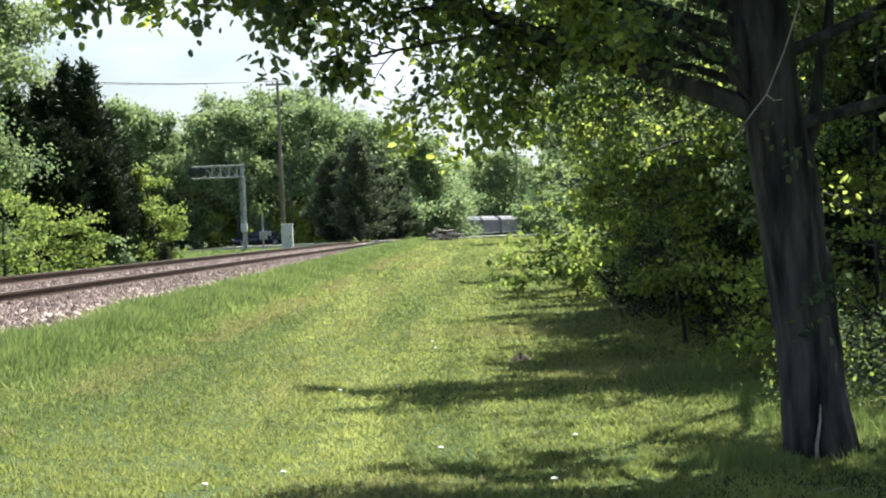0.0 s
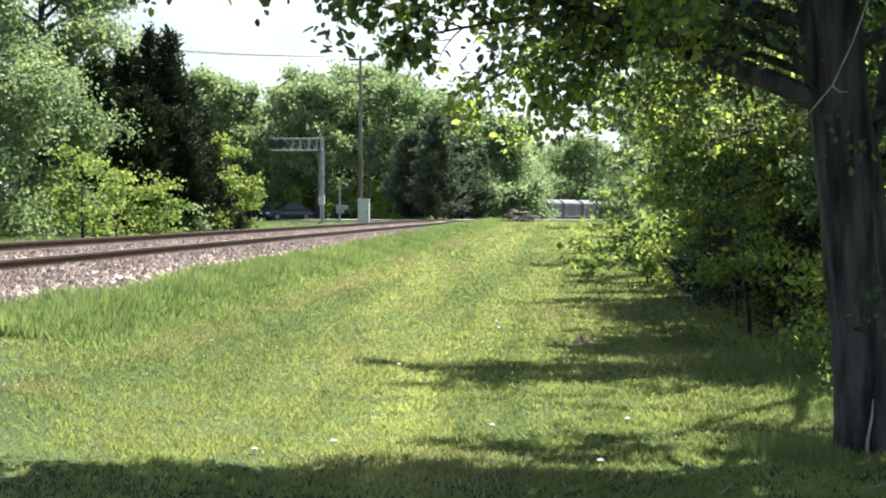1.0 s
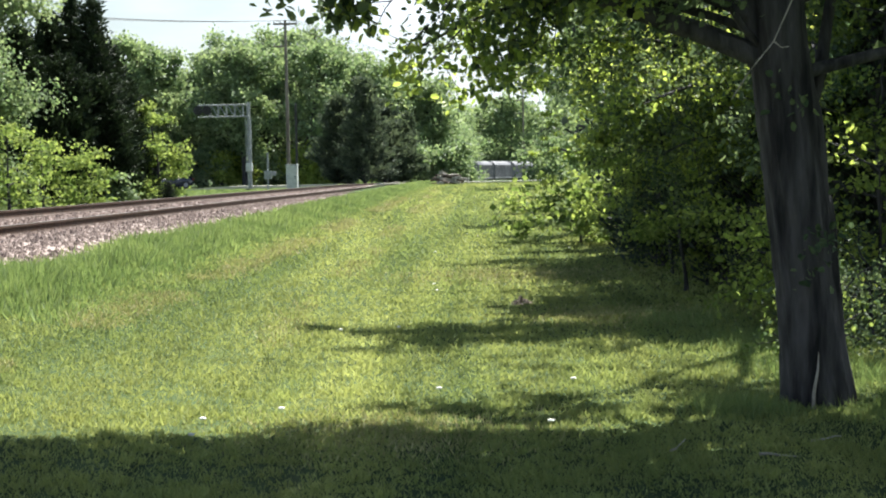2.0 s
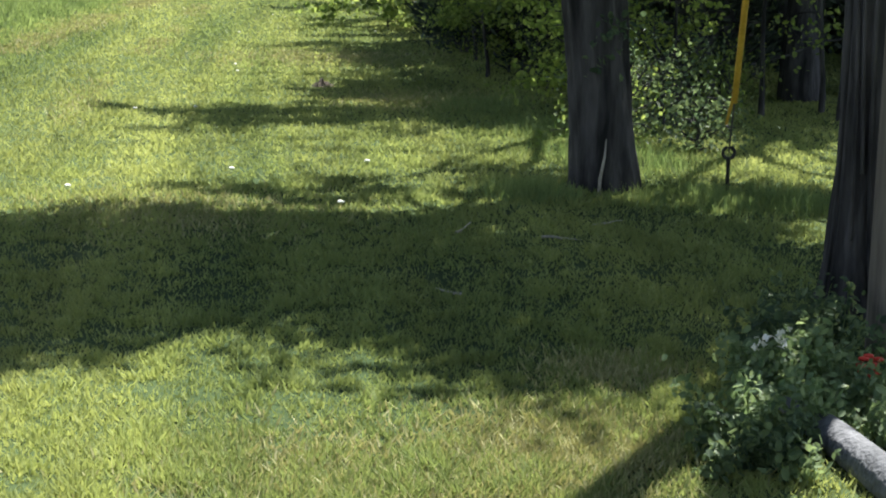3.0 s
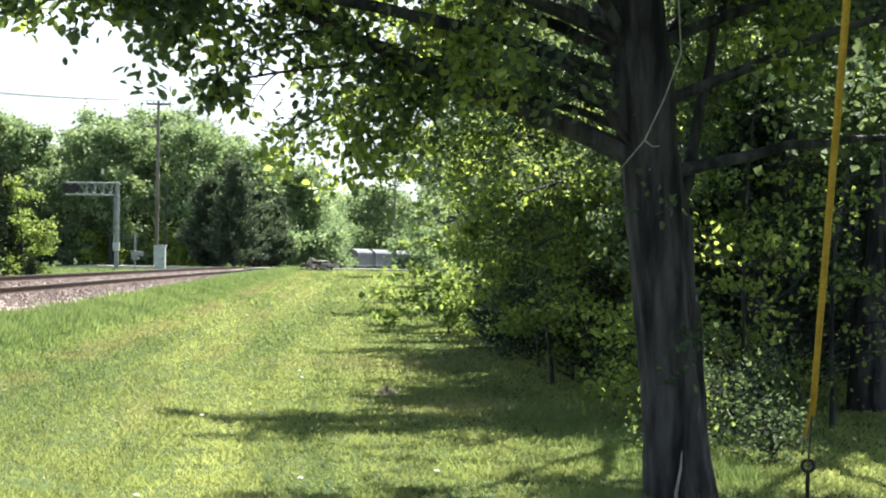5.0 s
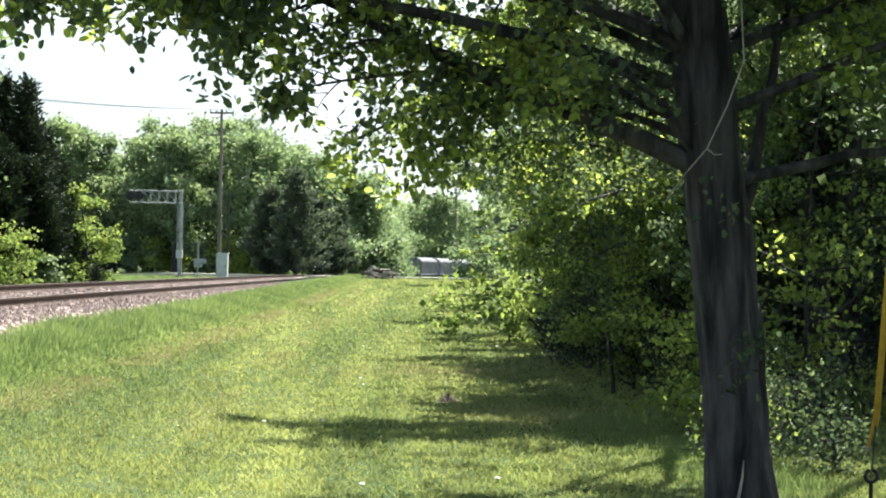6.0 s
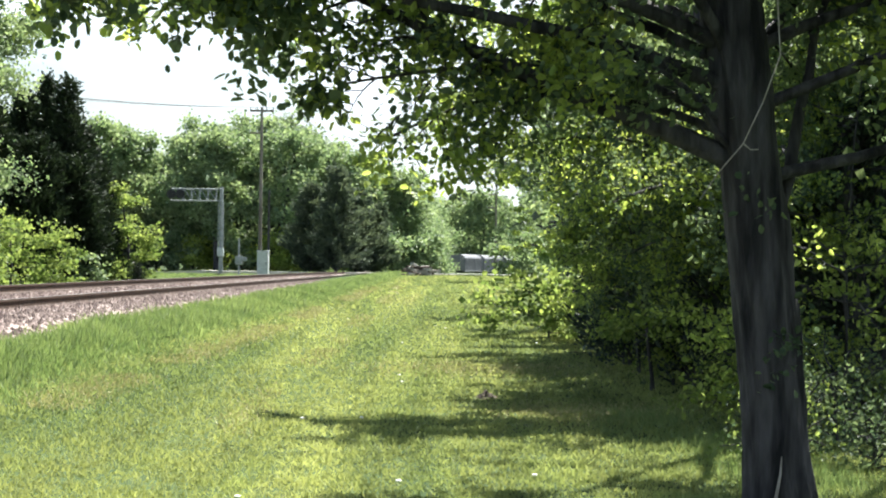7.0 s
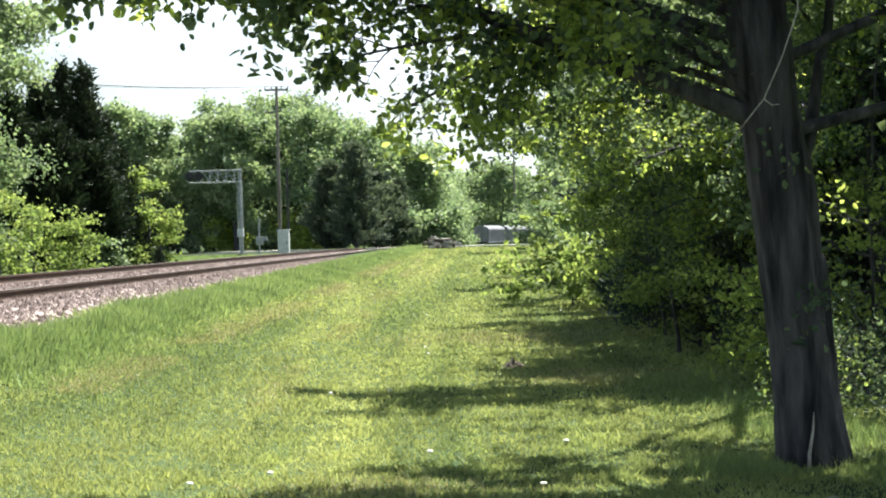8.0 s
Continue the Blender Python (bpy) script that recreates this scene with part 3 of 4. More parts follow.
# added beyond the right of the view, to throw shade on the lawn
tree("shade_tree", 5.0, 11.0, 7.2, 2.5, 0.40, 26000, 0.1, M_LEAF, 210, "tall unseen tree added to shade the lawn", limbs=18, clump=0.25)
tree("low_spray", 2.2, 33, 0.75, 1.5, 0.3, 1700, 0.13, M_FRESH, 211, "low spreading sapling with bright leaves over the lawn", "sapling", limbs=12, clump=0.16, trunk=0.03)
# saplings whose bright leaf colours stand in for sunlit sprays
for k, (x, y, h, n) in enumerate([(4.9, 15.8, 4.6, 700), (5.5, 15.2, 5.0, 600), (3.6, 16.2, 4.4, 1000), (4.3, 17.0, 4.8, 900), (5.6, 16.0, 4.6, 800), (3.9, 15.6, 2.2, 500)]):
    tree("sapling", x, y, h, 1.4, 0.15, int(n * 1.3), 0.066, M_YOUNG if k % 3 else M_FRESH, 220 + k, "slender sapling with bright sparse leaf sprays", "sapling", limbs=10, clump=0.13, trunk=0.005, rounded=True, layered=True, group="saplings by the guy wire")
for k, (x, y, h, s, n) in enumerate([(2.7, 20.5, 3.2, 1.1, 1300), (2.9, 23.6, 3.0, 1.2, 1300), (3.1, 19.0, 2.8, 1.0, 1100), (2.95, 15.6, 1.5, 0.7, 700)]):
    tree("edge_sapling", x, y, h, s, 0.2, n * 2, 0.068, M_YOUNG if k % 2 else M_FRESH, 250 + k, "young tree with flat leaf sprays coloured as if sunlit", "sapling", limbs=12, clump=0.14, trunk=0.007, rounded=True, layered=True, group="saplings at the wood's edge")


for k, (x, y, h, s) in enumerate([(5.7, 126, 3.2, 1.6), (7.2, 130, 4.5, 2.0)]):
    tree("bush", x, y, h, s, 0.04, 1800, 0.26, M_MID, 300 + k, "low leafy green bush before the woods", "bush", limbs=9, clump=0.4, group="bushes before the woods")
# unseen trees added behind and beside the viewer, to deepen the near lawn's shade
for k, (x, y, h, s) in enumerate([(3.6, -3.0, 9, 3.4), (-2.2, -5.5, 9.5, 3.6), (6.6, 4.2, 9, 3.0)]):
    tree("roadside_tree", x, y, h, s, 0.34, 9000, 0.16, M_LEAF, 310 + k, "unseen tree added to keep sky light off the near lawn", limbs=20, clump=0.4, group="shade trees on the near lawn")

# one more out of view, added so its crown shades the near grass
tree("roadside_tree", 5.2, 9.0, 8.4, 1.9, 0.62, 9000, 0.1, M_LEAF, 320, "unseen leaning tree added to shade the near lawn", limbs=18, clump=0.3, lean=(-0.30, 0.12), group="shade trees on the near lawn")


# ---- the big tree ----
def bough(rng, start, end, arch, radius, twigs, low=0.3, reach=0.6):
    """A limb that bows upward by arch on its way from start to end, with forked twigs; also the places of its leaves."""
    a, b = np.asarray(start, float), np.asarray(end, float)
    t = np.linspace(0, 1, 13)[:, None]
    p = a + (b - a) * t + np.array([0, 0, 4 * arch]) * t * (1 - t)
    p[1:-1] += np.cumsum(rng.normal(0, 0.022, (11, 3)), 0) * np.sin(np.pi * t[1:-1])
    r = np.linspace(radius, radius * 0.18, 13)
    lines, ends = [(p, r)], []
    for q in range(twigs):
        f = low + (1 - low) * (q + rng.uniform(0, 1)) / twigs
        j = min(int(f * 12), 11)
        d = (p[j + 1] - p[j]) / np.linalg.norm(p[j + 1] - p[j]) + rng.normal(0, 0.8, 3) * (1, 1, 0.6)
        w, wr = grow(rng, p[j], d, reach * rng.uniform(0.6, 1.5), max(0.007, r[j] * 0.45), 0.45, 5, 0.15)
        lines.append((w, wr))
        for e in range(3):
            k = rng.integers(2, 6)
            u, ur = grow(rng, w[k], rng.normal(0, 1, 3) + (w[k] - w[k - 1]) * 4, rng.uniform(0.15, 0.42), 0.005, 0.4, 3, 0.3)
            lines.append((u, ur))
            ends += [u[1], u[2], u[3], u[3]]
        ends += [w[3], w[5]]
    return lines, ends + [p[-1]]


def ridged(points, radii, rng, sides=28, ridge=0.05):
    """A trunk with ridged bark and a spread foot."""
    v, f = tubes([(points, radii)], sides)
    p = np.asarray(points)
    n = len(p)
    v = v.reshape(n, sides, 3)
    o = rng.uniform(0, 50)
    for j in range(sides):
        c, d = math.cos(j * 2 * math.pi / sides), math.sin(j * 2 * math.pi / sides)
        for i in range(n):
            h = p[i, 2]
            w = noise.noise((c * 1.3 + o, d * 1.3, h * 0.7)) * 0.7 + noise.noise((c * 4.5 + o, d * 4.5, h * 1.6)) * 0.8 + abs(noise.noise((c * 11 + o, d * 11, h * 3.2))) * 0.9 - 0.2
            v[i, j] = p[i] + (v[i, j] - p[i]) * (1 + ridge * w * (1 + 1.2 * max(0, 0.5 - h)))
    return v.reshape(-1, 3), f


def big_tree():
    rng = np.random.default_rng(3)
    x, y = 2.30, 10.85
    root = empty("big_tree", x, y, float(ground_z(x, y)) - 0.05)
    z = np.concatenate([np.linspace(0, 3.4, 70), np.linspace(3.6, 7.2, 14)])
    path = np.stack([-0.105 * np.minimum(z, 3.6) - 0.05 * np.maximum(z - 3.6, 0) + 0.025 * np.sin(z * 1.1), 0.02 * np.sin(z), z], -1)
    rad = 0.212 + 0.03 * np.exp(-z / 0.25) - 0.004 * np.minimum(z, 3.4) - 0.026 * np.maximum(z - 3.4, 0)
    v, f = ridged(path, rad, rng, 72, 0.16)
    raw("trunk", v, f, M_BARK, root, "dark furrowed bark", smooth=True)
    ends = []
    seeds = iter(range(500, 600))

    def limb(h, end, arch, radius, twigs, low=0.3, reach=0.6):
        lines, tips = bough(np.random.default_rng(next(seeds)), at(h), end, arch, radius, twigs, low, reach)
        ends.extend(tips)
        v, f = tubes(lines, 7)
        raw("limb", v, f, M_BARK, root, smooth=True)

    at = lambda h: np.array([np.interp(h, z, path[:, 0]), np.interp(h, z, path[:, 1]), h])
    # the long limbs over the lawn
    limb(2.32, (-3.7, -0.5, 3.75), 0.06, 0.085, 13, 0.45, 0.45)
    limb(2.85, (-4.6, -1.35, 3.38), 0.25, 0.06, 13, 0.72, 0.36)
    limb(3.1, (-3.6, -1.2, 3.65), 0.3, 0.055, 12, 0.5, 0.4)
    limb(2.6, (-3.0, -0.2, 2.85), 0.3, 0.04, 14, 0.4, 0.4)
    limb(2.5, (-2.75, 0.25, 2.5), 0.3, 0.035, 13, 0.45, 0.4)
    limb(3.0, (-2.6, 0.4, 3.8), 0.1, 0.05, 10, 0.35, 0.45)
    limb(2.3, (-1.3, -0.6, 3.1), 0.1, 0.03, 7, 0.45, 0.35)
    limb(3.0, (-1.6, -1.3, 4.0), 0.1, 0.05, 10, 0.35, 0.5)
    # those to the other side, thinly leaved
    limb(2.25, (2.7, 0.5, 2.6), 0.12, 0.05, 5, 0.4, 0.4)
    limb(2.7, (2.4, -0.7, 3.5), 0.15, 0.045, 6, 0.3, 0.45)
    limb(3.1, (2.3, 0.9, 4.1), 0.1, 0.05, 8, 0.3, 0.5)
    limb(1.6, (0.62, 0.8, 4.6), -0.1, 0.06, 7, 0.6, 0.5)
    low_ends = len(ends)
    # behind the bole
    limb(2.6, (-0.5, 2.3, 3.2), 0.2, 0.045, 9, 0.4, 0.5)
    limb(2.8, (0.7, 2.7, 3.7), 0.2, 0.045, 9, 0.4, 0.5)
    limb(3.1, (-1.3, 2.5, 4.0), 0.2, 0.045, 9, 0.4, 0.5)
    limb(3.0, (1.6, 2.2, 4.4), 0.2, 0.045, 8, 0.4, 0.5)
    for k in range(20):     # the dense upper crown
        h = 3.6 + 2.7 * k / 20
        a = k * 2.4 + 0.7
        q = 2.6 - 0.06 * k
        q *= 0.35 if math.cos(a) > 0.1 and math.sin(a) < -0.1 else 1
        limb(h, at(h) + np.array([q * math.cos(a) - 0.35, (0.5 if math.sin(a) > 0 else 0.85) * q * math.sin(a) + 0.1, 0.7]), 0.15, 0.06 - 0.002 * k, 14, 0.2, 0.6)
    ends = np.array(ends)
    for k in range(16):     # short leafy shoots on the bole
        h, q = rng.uniform(0.5, 3.2), rng.uniform(0, 6.28)
        ends = np.vstack([ends, at(h) + np.array([math.cos(q), math.sin(q), 0.1]) * 0.25])
    weight = rng.uniform(0.1, 1, len(ends)) ** 2
    weight[:low_ends] = rng.uniform(0.05, 1, low_ends) ** 3 * np.where(ends[:low_ends, 0] < -3.1, 1.1, 0.42)
    weight /= weight.sum()
    n = 80000
    c = ends[rng.choice(len(ends), n, p=weight)] + rng.normal(0, 0.075, (n, 3))
    v, f = round_leaf_mesh(c, np.where((c[:, 2] > 4.0) | (c[:, 0] < -3.0), 0.082, 0.06), rng)
    raw("crown", v, f, M_LEAF, root)
    # a share of the low leaves gets the brighter, sunlit-looking colour
    left = ends[(ends[:, 2] < 4.2) & (ends[:, 0] < -1.2) | (ends[:, 0] > 0.5)]
    left = left[rng.choice(len(left), len(left) // 5, replace=False)]
    n = 10000
    c = left[rng.integers(0, len(left), n)] + rng.normal(0, 0.08, (n, 3))
    v, f = round_leaf_mesh(c, np.full(n, 0.068), rng)
    raw("new_growth", v, f, M_YOUNG, root, "leaf sprays coloured bright as if lit by sun")
    # a bare pale twig hanging before the trunk
    p = np.array([(-0.15, -0.42, 3.45), (-0.13, -0.44, 3.05), (-0.24, -0.46, 2.75), (-0.37, -0.47, 2.47), (-0.53, -0.48, 2.28), (-0.65, -0.48, 2.10)])
    q = np.array([(-0.37, -0.47, 2.47), (-0.32, -0.47, 2.43), (-0.27, -0.47, 2.435)])
    v, f = tubes([(p, np.linspace(0.006, 0.004, 6)), (q, np.linspace(0.006, 0.003, 3)), (np.array([(-0.15, -0.42, 3.45), (-0.15, -0.2, 3.6), (-0.15, 0.0, 3.7)]), np.array([0.009, 0.011, 0.013]))], 5)
    raw("dead_twig", v, f, M_PALE, root, "bare pale dead twig hanging down")
    # a strip of lost bark at the foot
    p = np.array([(-0.10, -0.30, 0.02), (-0.09, -0.275, 0.15), (-0.06, -0.262, 0.30), (-0.05, -0.25, 0.42)])
    v, f = tubes([(p, np.array([0.014, 0.012, 0.009, 0.003]))], 6)
    raw("bark_scar", v, f, M_PALE, root, "pale strip of peeled bark at the foot")
    return tagged(root, "large dark-barked shade tree with low spreading leafy limbs", "tree")


def arching_tree(x, y, stem, limbs, leaves, young, size, seed, label):
    """A tree that leans out over the grass: stem is its way up, limbs the ends of its boughs."""
    root = empty("leaning_tree", x, y, float(ground_z(x, y)) - 0.05)
    p = np.array(stem, float)
    t = np.linspace(0, len(p) - 1, 26)
    path = np.stack([np.interp(t, range(len(p)), p[:, q]) for q in range(3)], -1)
    v, f = ridged(path, np.linspace(0.13, 0.035, 26), np.random.default_rng(seed), 18, 0.07)
    raw("trunk", v, f, M_BARK, root, smooth=True)
    ends = []
    for k, (h, end, arch, n) in enumerate(limbs):
        at = [np.interp(h, path[:, 2], path[:, q]) for q in range(3)]
        lines, tips = bough(np.random.default_rng(seed + 1 + k), at, end, arch, 0.04, n, 0.25, 0.55)
        ends += tips
        v, f = tubes(lines, 6)
        raw("limb", v, f, M_BARK, root, smooth=True)
    rng = np.random.default_rng(seed + 90)
    ends = np.array(ends)
    weight = rng.uniform(0.1, 1, len(ends)) ** 2
    c = ends[rng.choice(len(ends), leaves, p=weight / weight.sum())] + rng.normal(0, 0.08, (leaves, 3))
    v, f = round_leaf_mesh(c, np.full(leaves, size), rng)
    raw("crown", v, f, M_LEAF, root)
    # some twigs carry brighter leaves in place of sun falling on them
    some = ends[rng.choice(len(ends), len(ends) // 6, replace=False)]
    c = some[rng.integers(0, len(some), young)] + rng.normal(0, 0.085, (young, 3)) * np.array([1.3, 1.3, 0.6])
    v, f = round_leaf_mesh(c, np.full(young, size), rng)
    raw("new_growth", v, f, M_YOUNG, root, "leaf sprays coloured bright as if lit by sun")
    return tagged(root, label, "tree", "trees leaning over the lawn")


M_PALE = material("pale_dead_wood", (0.26, 0.24, 0.21), (0.42, 0.40, 0.36), 0.9, 6, 50, 0.5)
# bleached wood, its grey darkened in place of shade on the log
M_LOG = material("bleached_log", (0.085, 0.09, 0.10), (0.16, 0.165, 0.18), 0.9, 5, 40, 0.7)
M_DIRT = material("bare_soil", (0.04, 0.032, 0.024), (0.085, 0.068, 0.05), 0.95, 6, 40, 0.8)
M_RED = material("red_petals", (0.45, 0.03, 0.02), (0.62, 0.06, 0.04), 0.6, 6, 40, 0.1)
M_WHITE = material("white_petals", (0.7, 0.7, 0.66), (0.82, 0.82, 0.78), 0.6, 6, 40, 0.1)
M_WIRE = material("dull_wire", (0.05, 0.05, 0.05), (0.1, 0.1, 0.1), 0.8, 6, 40, 0.1)
M_GLASS = material("dark_car_glass", (0.01, 0.012, 0.015), (0.02, 0.022, 0.026), 0.06, 2, 20, 0, spec=0.8)
M_PAINT = material("dark_car_paint", (0.012, 0.016, 0.028), (0.02, 0.025, 0.04), 0.22, 2, 20, 0, spec=0.7)
M_TYRE = material("tyre_rubber", (0.015, 0.015, 0.015), (0.03, 0.03, 0.03), 0.9, 6, 60, 0.3)
M_LENS = material("lamp_lens", (0.55, 0.56, 0.58), (0.75, 0.76, 0.78), 0.1, 6, 40, 0, spec=0.8)
big_tree()
arching_tree(4.2, 18.3, [(0, 0, 0), (-0.2, 0, 1.6), (-0.7, -0.1, 3.2), (-1.3, -0.2, 4.6), (-1.6, -0.2, 6.0)],
             [(1.9, (-2.6, -0.6, 2.5), 0.35, 12), (2.3, (-3.6, -0.3, 2.9), 0.45, 16), (2.8, (-4.3, -0.8, 3.4), 0.4, 18), (3.2, (-3.6, -1.6, 3.7), 0.35, 16), (3.6, (-4.4, 0.3, 4.4), 0.3, 18), (4.2, (-3.6, -1.2, 5.0), 0.2, 14), (2.6, (-1.3, -1.6, 2.7), 0.3, 12), (3.4, (0.2, -1.7, 3.9), 0.2, 12), (2.0, (-2.5, -2.2, 2.3), 0.3, 12), (1.8, (-1.7, -2.5, 2.1), 0.3, 12), (2.4, (-0.9, -2.9, 2.7), 0.3, 12), (1.6, (-2.2, -1.3, 1.8), 0.25, 9)],
             16000, 15000, 0.06, 620, "leafy tree leaning out over the lawn")
arching_tree(4.2, 21.0, [(0, 0, 0), (-0.2, 0, 1.4), (-0.5, -0.1, 3.0), (-0.9, -0.2, 4.4), (-1.0, -0.2, 5.6)],
             [(1.3, (-1.9, -0.8, 1.7), 0.3, 12), (1.9, (-2.4, -0.3, 2.5), 0.35, 14), (2.5, (-2.7, -0.8, 3.2), 0.3, 14), (3.2, (-2.2, -1.0, 4.0), 0.3, 12), (2.2, (-1.0, -1.5, 2.5), 0.3, 12), (1.6, (-1.5, -1.9, 1.6), 0.25, 10)],
             14000, 10000, 0.062, 720, "leafy tree with low boughs over the lawn")


# ---- by the near pole ----
def pole_group():
    z0 = float(ground_z(2.42, 5.95))
    pole = empty("utility_pole", 2.60, 6.2, z0 - 0.3)
    z = np.linspace(0, 11.6, 24)
    v, f = ridged(np.stack([0 * z, 0 * z, z], -1), 0.13 - 0.004 * z, np.random.default_rng(8), 20, 0.02)
    raw("pole_shaft", v, f, M_WOOD, pole, smooth=True)
    bm = bmesh.new()
    box(bm, 0, 0, 11.2, 2.2, 0.1, 0.12, 0.01)
    part("crossarm", bm, M_WOOD, pole)
    for s in (-0.95, -0.45, 0.45, 0.95):
        bm = bmesh.new()
        rod(bm, (s, 0, 11.26), (s, 0, 11.45), 0.04, 0.025)
        part("insulator", bm, M_GALV, pole)
    tagged(pole, "weathered grey wooden utility pole beside a tree trunk", "utility pole")
    # guy wire with its guard, from the ground anchor to the pole's top
    a, b = Vector((3.06, 10.45, 0.30)), Vector((2.54, 6.2, 11.0))
    way = (b - a).normalized()
    guy = empty("guy_wire", *a)
    for name, p, q, r, mat, lab in (("strand", 0.0, (b - a).length, 0.006, M_WIRE, ""), ("guard", 0.38, 3.6, 0.021, M_YELLOW, "bright yellow plastic guy guard"), ("guard_tail", 0.22, 0.5, 0.011, M_YELLOW, "")):
        bm = bmesh.new()
        off = Vector((-0.03, -0.02, 0)) if name == "guard_tail" else Vector()
        rod(bm, way * p + off * 1.6, way * q, r, r * (1.15 if name == "guard" else 1), 12)
        part(name, bm, mat, guy, lab)
    bm = bmesh.new()
    rod(bm, (0.02, 0.08, -0.42), (0, 0, -0.03), 0.014)
    part("anchor_rod", bm, M_BLACK, guy, "dark steel anchor rod")
    ang = np.linspace(0, 2 * np.pi, 17)
    v, f = tubes([(np.stack([0.04 * np.cos(ang), 0 * ang, 0.04 * np.sin(ang)], -1), np.full(17, 0.012))], 8)
    raw("anchor_eye", v, f, M_BLACK, guy, smooth=True)
    tagged(guy, "steel guy wire with yellow plastic guard anchored in grass", "guy wire")


def near_trunk():
    x, y = 2.69, 6.95
    rng = np.random.default_rng(15)
    root = empty("near_tree", x, y, float(ground_z(x, y)) - 0.05)
    z = np.linspace(0, 7.5, 90)
    v, f = ridged(np.stack([0.02 * np.sin(z), 0 * z, z], -1), 0.145 + 0.05 * np.exp(-z / 0.2) - 0.012 * z, rng, 48, 0.15)
    raw("trunk", v, f, M_BARK, root, "dark peeling bark", smooth=True)
    lines = []
    for k in range(7):     # loose strips and vine stems on the bark
        a = 3.4 + k * 0.45
        zz = np.linspace(0.1 + 0.3 * (k % 3), 2.2 + 0.4 * k, 14)
        r = 0.155 - 0.012 * zz + 0.04 * np.exp(-zz / 0.2)
        th = a + 0.25 * np.sin(zz * 1.3 + k)
        lines.append((np.stack([r * np.cos(th), r * np.sin(th), zz], -1), np.full(14, 0.010)))
    v, f = tubes(lines, 5)
    raw("vine", v, f, M_BARK, root, smooth=True)
    lines, ends = [], []
    for k in range(9):
        h = 4.8 + 0.25 * k
        a = -0.9 + k * 0.12
        p, r = grow(rng, (0, 0, h), (math.cos(a), math.sin(a), 0.7), 2.0, 0.04, 0.3, 6)
        lines.append((p, r))
        ends += list(p[3:])
    v, f = tubes(lines, 6)
    raw("limbs", v, f, M_BARK, root)
    c = np.array(ends)[rng.integers(0, len(ends), 6000)] + rng.normal(0, 0.25, (6000, 3))
    v, f = round_leaf_mesh(c, np.full(6000, 0.08), rng)
    raw("crown", v, f, M_LEAF, root)
    tagged(root, "dark rough-barked tree trunk close beside the pole", "tree")


def weeds():
    rng = np.random.default_rng(21)
    for k, (x, y, h, n) in enumerate([(1.82, 5.45, 0.26, 1100), (2.0, 5.8, 0.30, 1200), (1.68, 5.05, 0.2, 1000), (2.22, 6.1, 0.28, 1100), (2.1, 5.35, 0.2, 1000), (1.60, 4.65, 0.16, 900), (2.15, 4.9, 0.14, 800)]):
        root = empty("weed_clump", x, y, float(ground_z(x, y)))
        lines, c = [], []
        for s in range(16):
            p, r = grow(rng, (rng.normal(0, 0.09), rng.normal(0, 0.11), 0), (rng.normal(0, 0.35), rng.normal(0, 0.35), 1), h * rng.uniform(0.5, 1.15), 0.004, 0.3, 6)
            lines.append((p, r))
            c.append(p[1:])
        v, f = tubes(lines, 4)
        tagged(raw("stem_tangle", v, f, M_TALL, root), kind="stuff")
        c = np.concatenate(c)
        c = c[rng.integers(0, len(c), n)] + rng.normal(0, 0.025, (n, 3))
        v, f = round_leaf_mesh(c, np.full(n, 0.036), rng)
        raw("leaves", v, f, M_LEAF if k % 2 else M_MID, root)
        if k == 0:
            c = np.array([(0.0, -0.1, h), (-0.06, -0.08, h * 0.96), (0.03, -0.05, h * 1.05), (-0.09, -0.1, h * 1.02)])
            c = np.repeat(c[: 4 if k else 3], 9, 0) + rng.normal(0, 0.012, (36 if k else 27, 3))
            v, f = leaf_mesh(c, np.full(len(c), 0.02 if k else 0.03), rng, 1.0, 0.4)
            raw("blossom", v, f, M_WHITE, root, "small white flowers")
        tagged(root, "tangled green weeds in shade beside a log", "weeds", "weeds by the pole")
    # bleached log
    p = np.array([(1.84, 5.35, 0.03), (1.86, 5.05, 0.05), (1.87, 4.75, 0.05), (1.88, 4.45, 0.05), (1.88, 3.9, 0.05), (1.86, 3.3, 0.05)])
    log = empty("log", 0, 0, 0)
    v, f = ridged(p, np.array([0.03, 0.052, 0.06, 0.062, 0.06, 0.05]), rng, 18, 0.05)
    raw("bole", v, f, M_LOG, log, smooth=True)
    tagged(log, "bleached grey log lying in the weeds", "log")
    bm = bmesh.new()
    for k in range(9):
        a = k * 0.7
        bmesh.ops.create_icosphere(bm, subdivisions=1, radius=0.022, matrix=Matrix.Translation((0.03 * math.cos(a), 0.03 * math.sin(a), 0.03 * (k % 3))) @ Matrix.Diagonal((1, 1, 0.45, 1)))
    rod(bm, (0, 0, -0.25), (0, 0, 0), 0.004)
    flower = part("red_flower", bm, M_RED)
    flower.matrix_basis = pose(2.20, 5.45, 0.10)
    tagged(flower, "small red flower head among the weeds", "flower")


